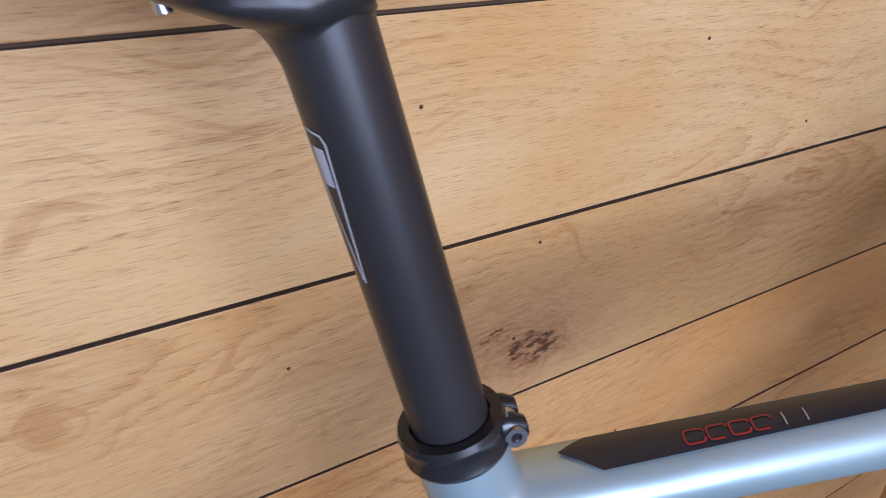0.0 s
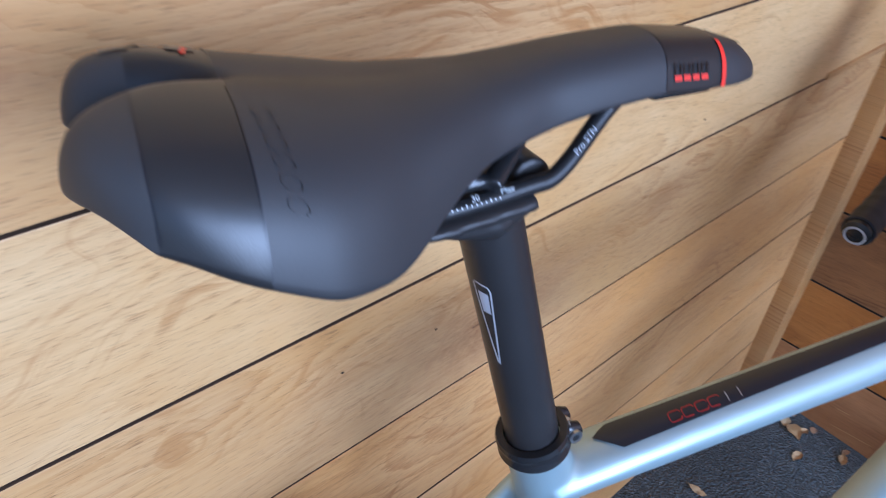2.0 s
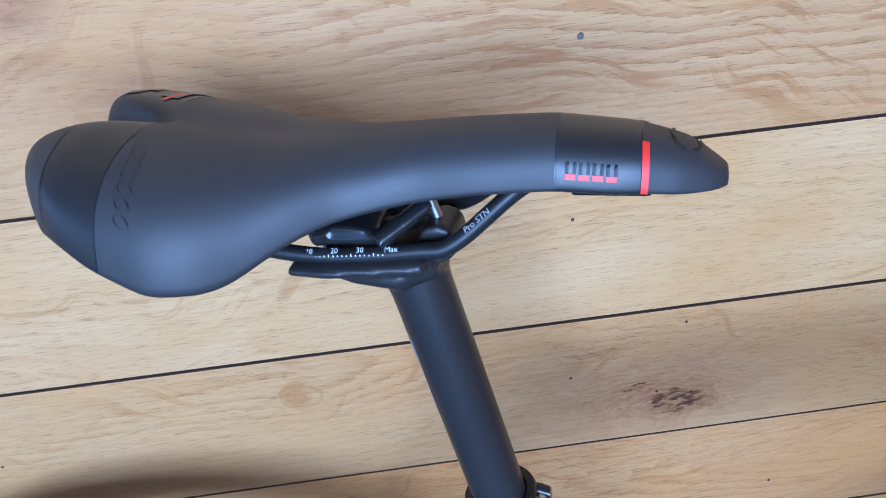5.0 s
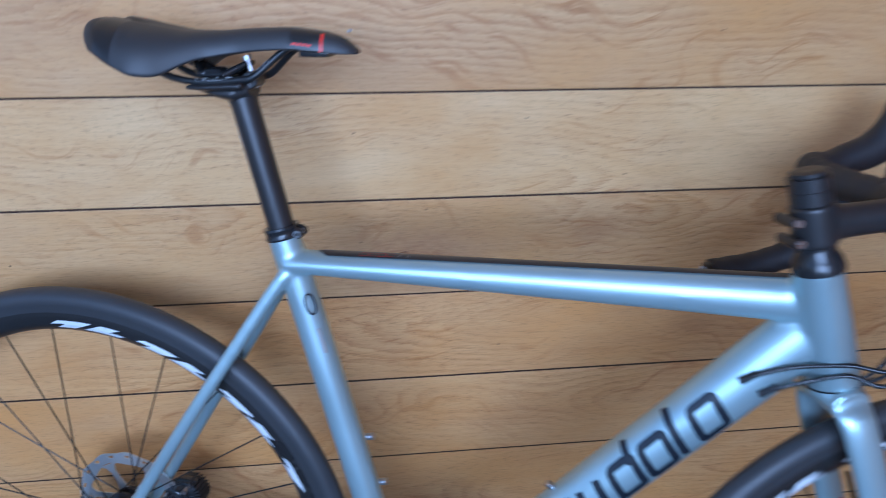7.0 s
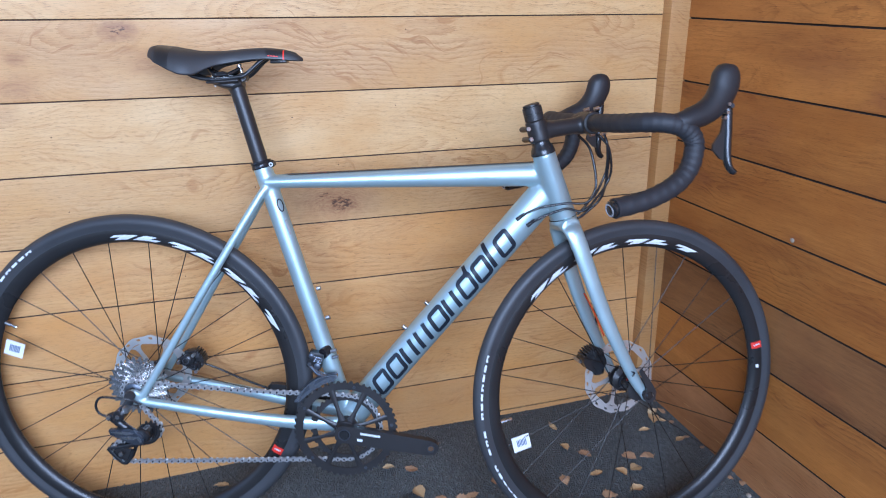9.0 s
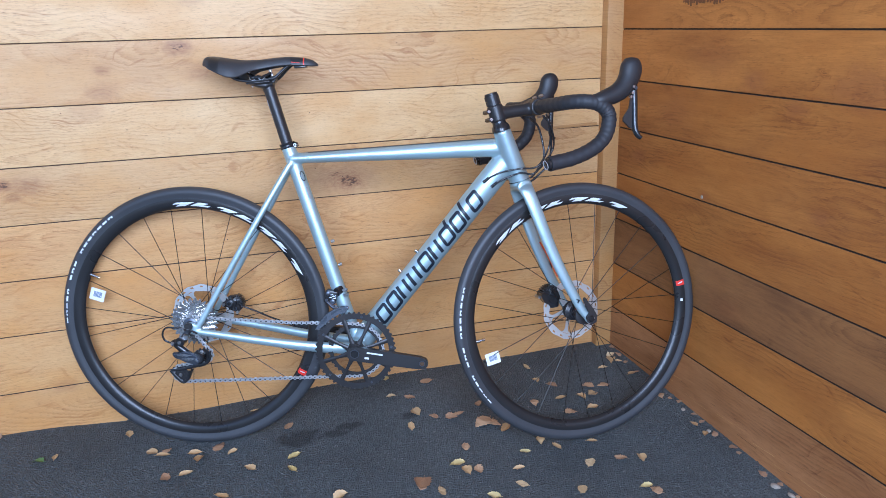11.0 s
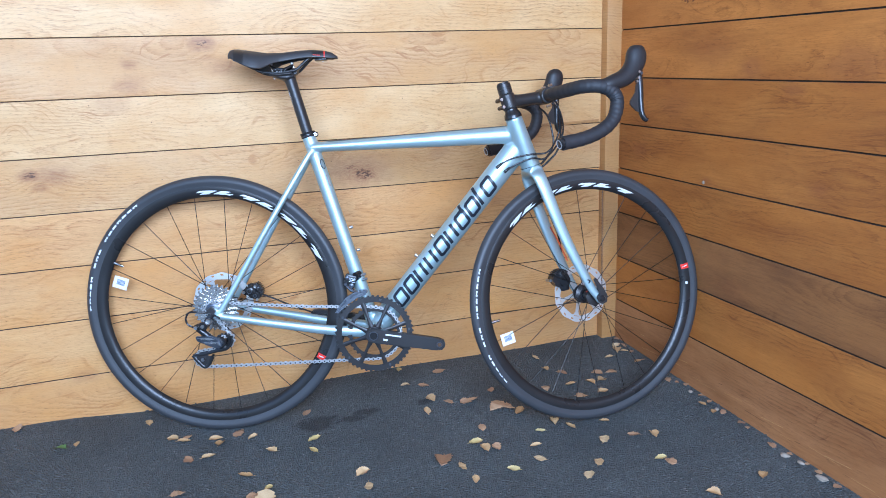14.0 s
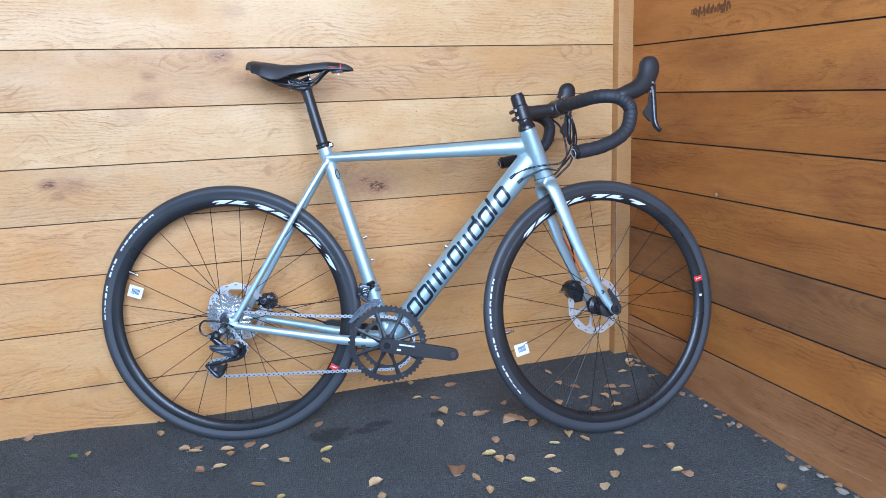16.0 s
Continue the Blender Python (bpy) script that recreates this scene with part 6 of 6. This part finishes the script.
# ---------------------------------------------------------------- leaves and stones on the ground
def leaf_material(name, a, b):
    mt, n, l, bs = material(name)
    co = n.new("ShaderNodeTexCoord")
    t1 = node(n, "TexNoise", Scale=60.0, Detail=4.0)
    l.new(co.outputs["Object"], t1.inputs["Vector"])
    info = n.new("ShaderNodeObjectInfo")
    mx = n.new("ShaderNodeMix")
    mx.data_type = "RGBA"
    mx.inputs["A"].default_value, mx.inputs["B"].default_value = (*a, 1), (*b, 1)
    ad = node(n, "Math", operation="MULTIPLY_ADD")
    l.new(info.outputs["Random"], ad.inputs[0])
    ad.inputs[1].default_value = 0.8
    l.new(t1.outputs["Fac"], ad.inputs[2])
    sb = node(n, "Math", operation="SUBTRACT")
    l.new(ad.outputs[0], sb.inputs[0])
    sb.inputs[1].default_value = 0.35
    l.new(sb.outputs[0], mx.inputs["Factor"])
    l.new(mx.outputs["Result"], bs.inputs["Base Color"])
    bs.inputs["Roughness"].default_value = 0.55
    bp = node(n, "Bump", Strength=0.4, Distance=0.001)
    l.new(t1.outputs["Fac"], bp.inputs["Height"])
    l.new(bp.outputs[0], bs.inputs["Normal"])
    return mt


LEAF_TAN = leaf_material("tan_leaf", (0.36, 0.20, 0.075), (0.58, 0.40, 0.20))
LEAF_BROWN = leaf_material("brown_leaf", (0.27, 0.145, 0.075), (0.46, 0.29, 0.16))
LEAF_PALE = leaf_material("pale_leaf", (0.40, 0.25, 0.11), (0.58, 0.44, 0.25))
LEAF_YELLOW = leaf_material("yellow_leaf", (0.44, 0.32, 0.11), (0.56, 0.45, 0.20))
LEAF_GREEN = leaf_material("green_leaf", (0.06, 0.13, 0.03), (0.16, 0.22, 0.06))


def leaf_mesh(seed, mat):
    """A dry birch leaf: toothed and broken edge, raised midrib, crumpled blade, short stalk."""
    rng = random.Random(seed)
    bm = bmesh.new()
    n = 13
    curl, roll, twist = rng.uniform(-0.6, 1.6), rng.uniform(-0.6, 1.8), rng.uniform(-1.6, 1.6)
    wide = rng.uniform(0.32, 0.50)
    fold, belly = rng.uniform(0.1, 0.55), rng.uniform(0.5, 0.85)
    torn = [rng.choice((1.0, 1.0, 0.72)) for _ in range(2)]
    tear = rng.uniform(0.45, 0.75)
    rows = []
    for i in range(n + 1):
        t = i / n
        w = wide * (2.2 * t ** belly * (1 - t) ** (1.45 - belly)) + 0.006
        row = []
        for j in (-1, -0.62, -0.3, 0, 0.3, 0.62, 1):
            side = torn[0 if j < 0 else 1]
            edge = (0.82 if i % 2 else 1.06) * rng.uniform(0.88, 1.1) if abs(j) == 1 else 1.0
            ww = w * (side if t > tear else 1.0) * edge
            y = j * ww
            z = roll * 0.40 * j * j * w + fold * abs(y) * 0.6 + curl * 0.5 * (t - 0.5) ** 2 + twist * 0.4 * (t - 0.5) * y
            z += 0.06 * noise.noise(Vector((t * 5.0, j * 1.6, seed * 3.1))) + rng.uniform(-0.012, 0.012)
            row.append(bm.verts.new((t - 0.5 - 0.05 * abs(j), y, z)))
        rows.append(row)
    for r0, r1 in zip(rows, rows[1:]):
        for j in range(6):
            bm.faces.new((r0[j], r1[j], r1[j + 1], r0[j + 1]))
    root = rows[0][3].co.copy()
    bend = rng.choice((-1, 1))
    sweep(bm, [root + Vector((0.02, 0, 0)), root + Vector((-0.09, 0.02 * bend, -0.01)), root + Vector((-0.17, 0.07 * bend, 0.01))], [0.016, 0.012, 0.010], 5)
    low = min(v.co.z for v in bm.verts)
    for v in bm.verts:
        v.co.z -= low - 0.01
    me = bpy.data.meshes.new("leaf")
    bm.to_mesh(me)
    bm.free()
    me.shade_smooth()
    me.materials.append(mat)
    return me


LEAVES_A = [(-0.54, -0.01), (-0.21, -0.07), (-0.38, -0.13), (-0.15, -0.17), (-0.11, -0.17), (-0.12, -0.19), (-0.04, -0.2), (-0.03, -0.23), (0.02, -0.19), (0.05, -0.23), (-0.11, -0.29), (-0.06, -0.29), (0.02, -0.41), (-0.13, -0.43), (0.07, -0.48), (0.03, -0.5), (0.09, -0.32), (0.19, -0.36), (0.2, -0.31), (0.2, -0.17), (0.29, -0.5), (0.29, -0.56), (0.29, -0.63), (0.52, -0.28), (0.55, -0.22), (0.59, -0.25)]
LEAVES_B = [(0.5, -0.12), (0.55, -0.14), (0.51, -0.02), (0.62, -0.07), (0.52, -0.56), (0.53, -0.62), (0.63, -0.41), (0.59, -0.47), (0.6, -0.5), (0.63, -0.51), (0.64, -0.27), (0.66, -0.26), (0.73, -0.23), (0.71, -0.32), (0.74, -0.33), (0.76, -0.36), (0.77, -0.47), (0.73, -0.53), (0.71, -0.59), (0.63, -0.61), (0.83, -0.44), (0.86, -0.47), (0.79, -0.69), (0.84, -0.65), (0.91, -0.56), (0.96, -0.48)]
LEAVES_C = [(0.99, -0.57), (1.04, -0.59), (0.99, -0.69), (1.0, -0.71), (1.16, -0.84), (1.01, -0.85), (0.95, -0.08), (0.94, -0.16), (0.98, -0.2), (0.97, -0.27), (1.03, -0.28), (1.07, -0.28), (1.04, -0.34), (0.97, -0.34), (0.89, -0.27), (1.08, -0.24), (1.12, -0.25), (1.17, -0.16), (1.24, -0.22), (1.22, -0.13), (1.25, -0.36), (1.24, -0.14), (0.12, -0.06), (1.25, -0.56), (1.25, -0.51)]


YELLOW = {(0.19, -0.36), (0.51, -0.02), (0.77, -0.47), (0.63, -0.61), (0.59, -0.47), (0.07, -0.48), (0.99, -0.69), (0.2, -0.31)}


def leaves():
    rng = random.Random(5)
    kinds = []
    for k in range(5):
        kinds.append(("tan_leaf", leaf_mesh(10 + k, LEAF_TAN), "dry tan birch leaf curled on the asphalt"))
    for k in range(3):
        kinds.append(("brown_leaf", leaf_mesh(30 + k, LEAF_BROWN), "dry brown birch leaf lying on the asphalt"))
    for k in range(2):
        kinds.append(("pale_leaf", leaf_mesh(50 + k, LEAF_PALE), "pale yellow birch leaf lying on the asphalt"))
    yellow = ("leaf", leaf_mesh(61, LEAF_YELLOW), "yellow birch leaf with brown edges on the asphalt")
    def put(x, y, size, kind, z=0.0):
        name, me, label = kind
        ob = new("leaf", me)
        ob.matrix_basis = pose(x, y, z + ground_height(x, y) + 0.002, rng.uniform(-8, 8), rng.uniform(-8, 8), rng.uniform(0, 360)) @ Matrix.Diagonal((size, size, size, 1))
        tagged(ob, label, "leaf", "fallen leaves")
    for x, y in LEAVES_A + LEAVES_B + LEAVES_C:
        size, kind = rng.uniform(0.026, 0.040), rng.choice(kinds)
        size = {(0.71, -0.32): 0.060, (0.74, -0.33): 0.048, (0.76, -0.36): 0.046}.get((x, y), size)
        put(x, y - 0.010, size, yellow if (x, y) in YELLOW else kind)
    for i in range(18):
        y = -0.06 - 0.052 * i + rng.uniform(-0.02, 0.02)
        put(CORNER - 0.0297 * (y + 0.03) - rng.uniform(0.008, 0.028), y, rng.uniform(0.014, 0.026), rng.choice(kinds[5:8]))
    put(0.055, -0.556, 0.075, ("leaf", leaf_mesh(70, LEAF_PALE), "large pale dry leaf with a long stalk"))
    put(0.482, -0.531, 0.055, ("leaf", leaf_mesh(71, LEAF_BROWN), "large reddish-brown dry leaf on the asphalt"))
    put(-0.419, -0.149, 0.032, ("leaf", leaf_mesh(72, LEAF_GREEN), "small green leaf on the asphalt"))
    put(1.236, -0.111, 0.036, ("leaf", leaf_mesh(73, LEAF_PALE), "pale leaf propped in the wall corner"), 0.004)


leaves()


def stones():
    rng = random.Random(9)
    bm = bmesh.new()
    def stone(x, y, r):
        got = bmesh.ops.create_icosphere(bm, subdivisions=1, radius=r)
        sx, sy, sz = rng.uniform(0.7, 1.4), rng.uniform(0.7, 1.3), rng.uniform(0.35, 0.7)
        for v in got["verts"]:
            k = rng.uniform(0.8, 1.2)
            v.co = Vector((x + v.co.x * sx * k, y + v.co.y * sy * k, ground_height(x, y) + r * 0.15 + v.co.z * sz * k))
    for i in range(90):
        y = -rng.uniform(0.03, 1.5)
        stone(CORNER - 0.0297 * (y + 0.03) - abs(rng.gauss(0.004, 0.012)), y, rng.uniform(0.0015, 0.0042))
    for i in range(130):
        stone(rng.uniform(-0.9, 1.2), -abs(rng.gauss(0.002, 0.008)), rng.uniform(0.0015, 0.0045))
    tagged(part("gravel", bm, GRAVEL, smooth=False), "loose grit along the foot of the walls", "gravel", kind="stuff")
    for x, y, r in ((1.272, -0.80, 0.010), (1.280, -0.84, 0.008), (1.278, -0.905, 0.011), (1.268, -0.56, 0.007), (1.268, -0.45, 0.006)):
        bm = bmesh.new()
        got = bmesh.ops.create_icosphere(bm, subdivisions=2, radius=r)
        for v in got["verts"]:
            k = 1 + 0.55 * noise.noise(v.co * 90 + Vector((x, y, 0)) * 50)
            v.co = Vector((v.co.x * 0.8 * k, v.co.y * 1.3 * k, v.co.z * 0.55 * k))
        ob = part("stone", bm, PALESTONE, None, "", Matrix.Translation((x, y, ground_height(x, y) + r * 0.3)))
        tagged(ob, "pale rough stone at the foot of the wall", "stone", "stones by the wall")


GRAVEL = plain("grit", (0.10, 0.09, 0.08), 0.85, grain=200, vary=0.3)
stones()
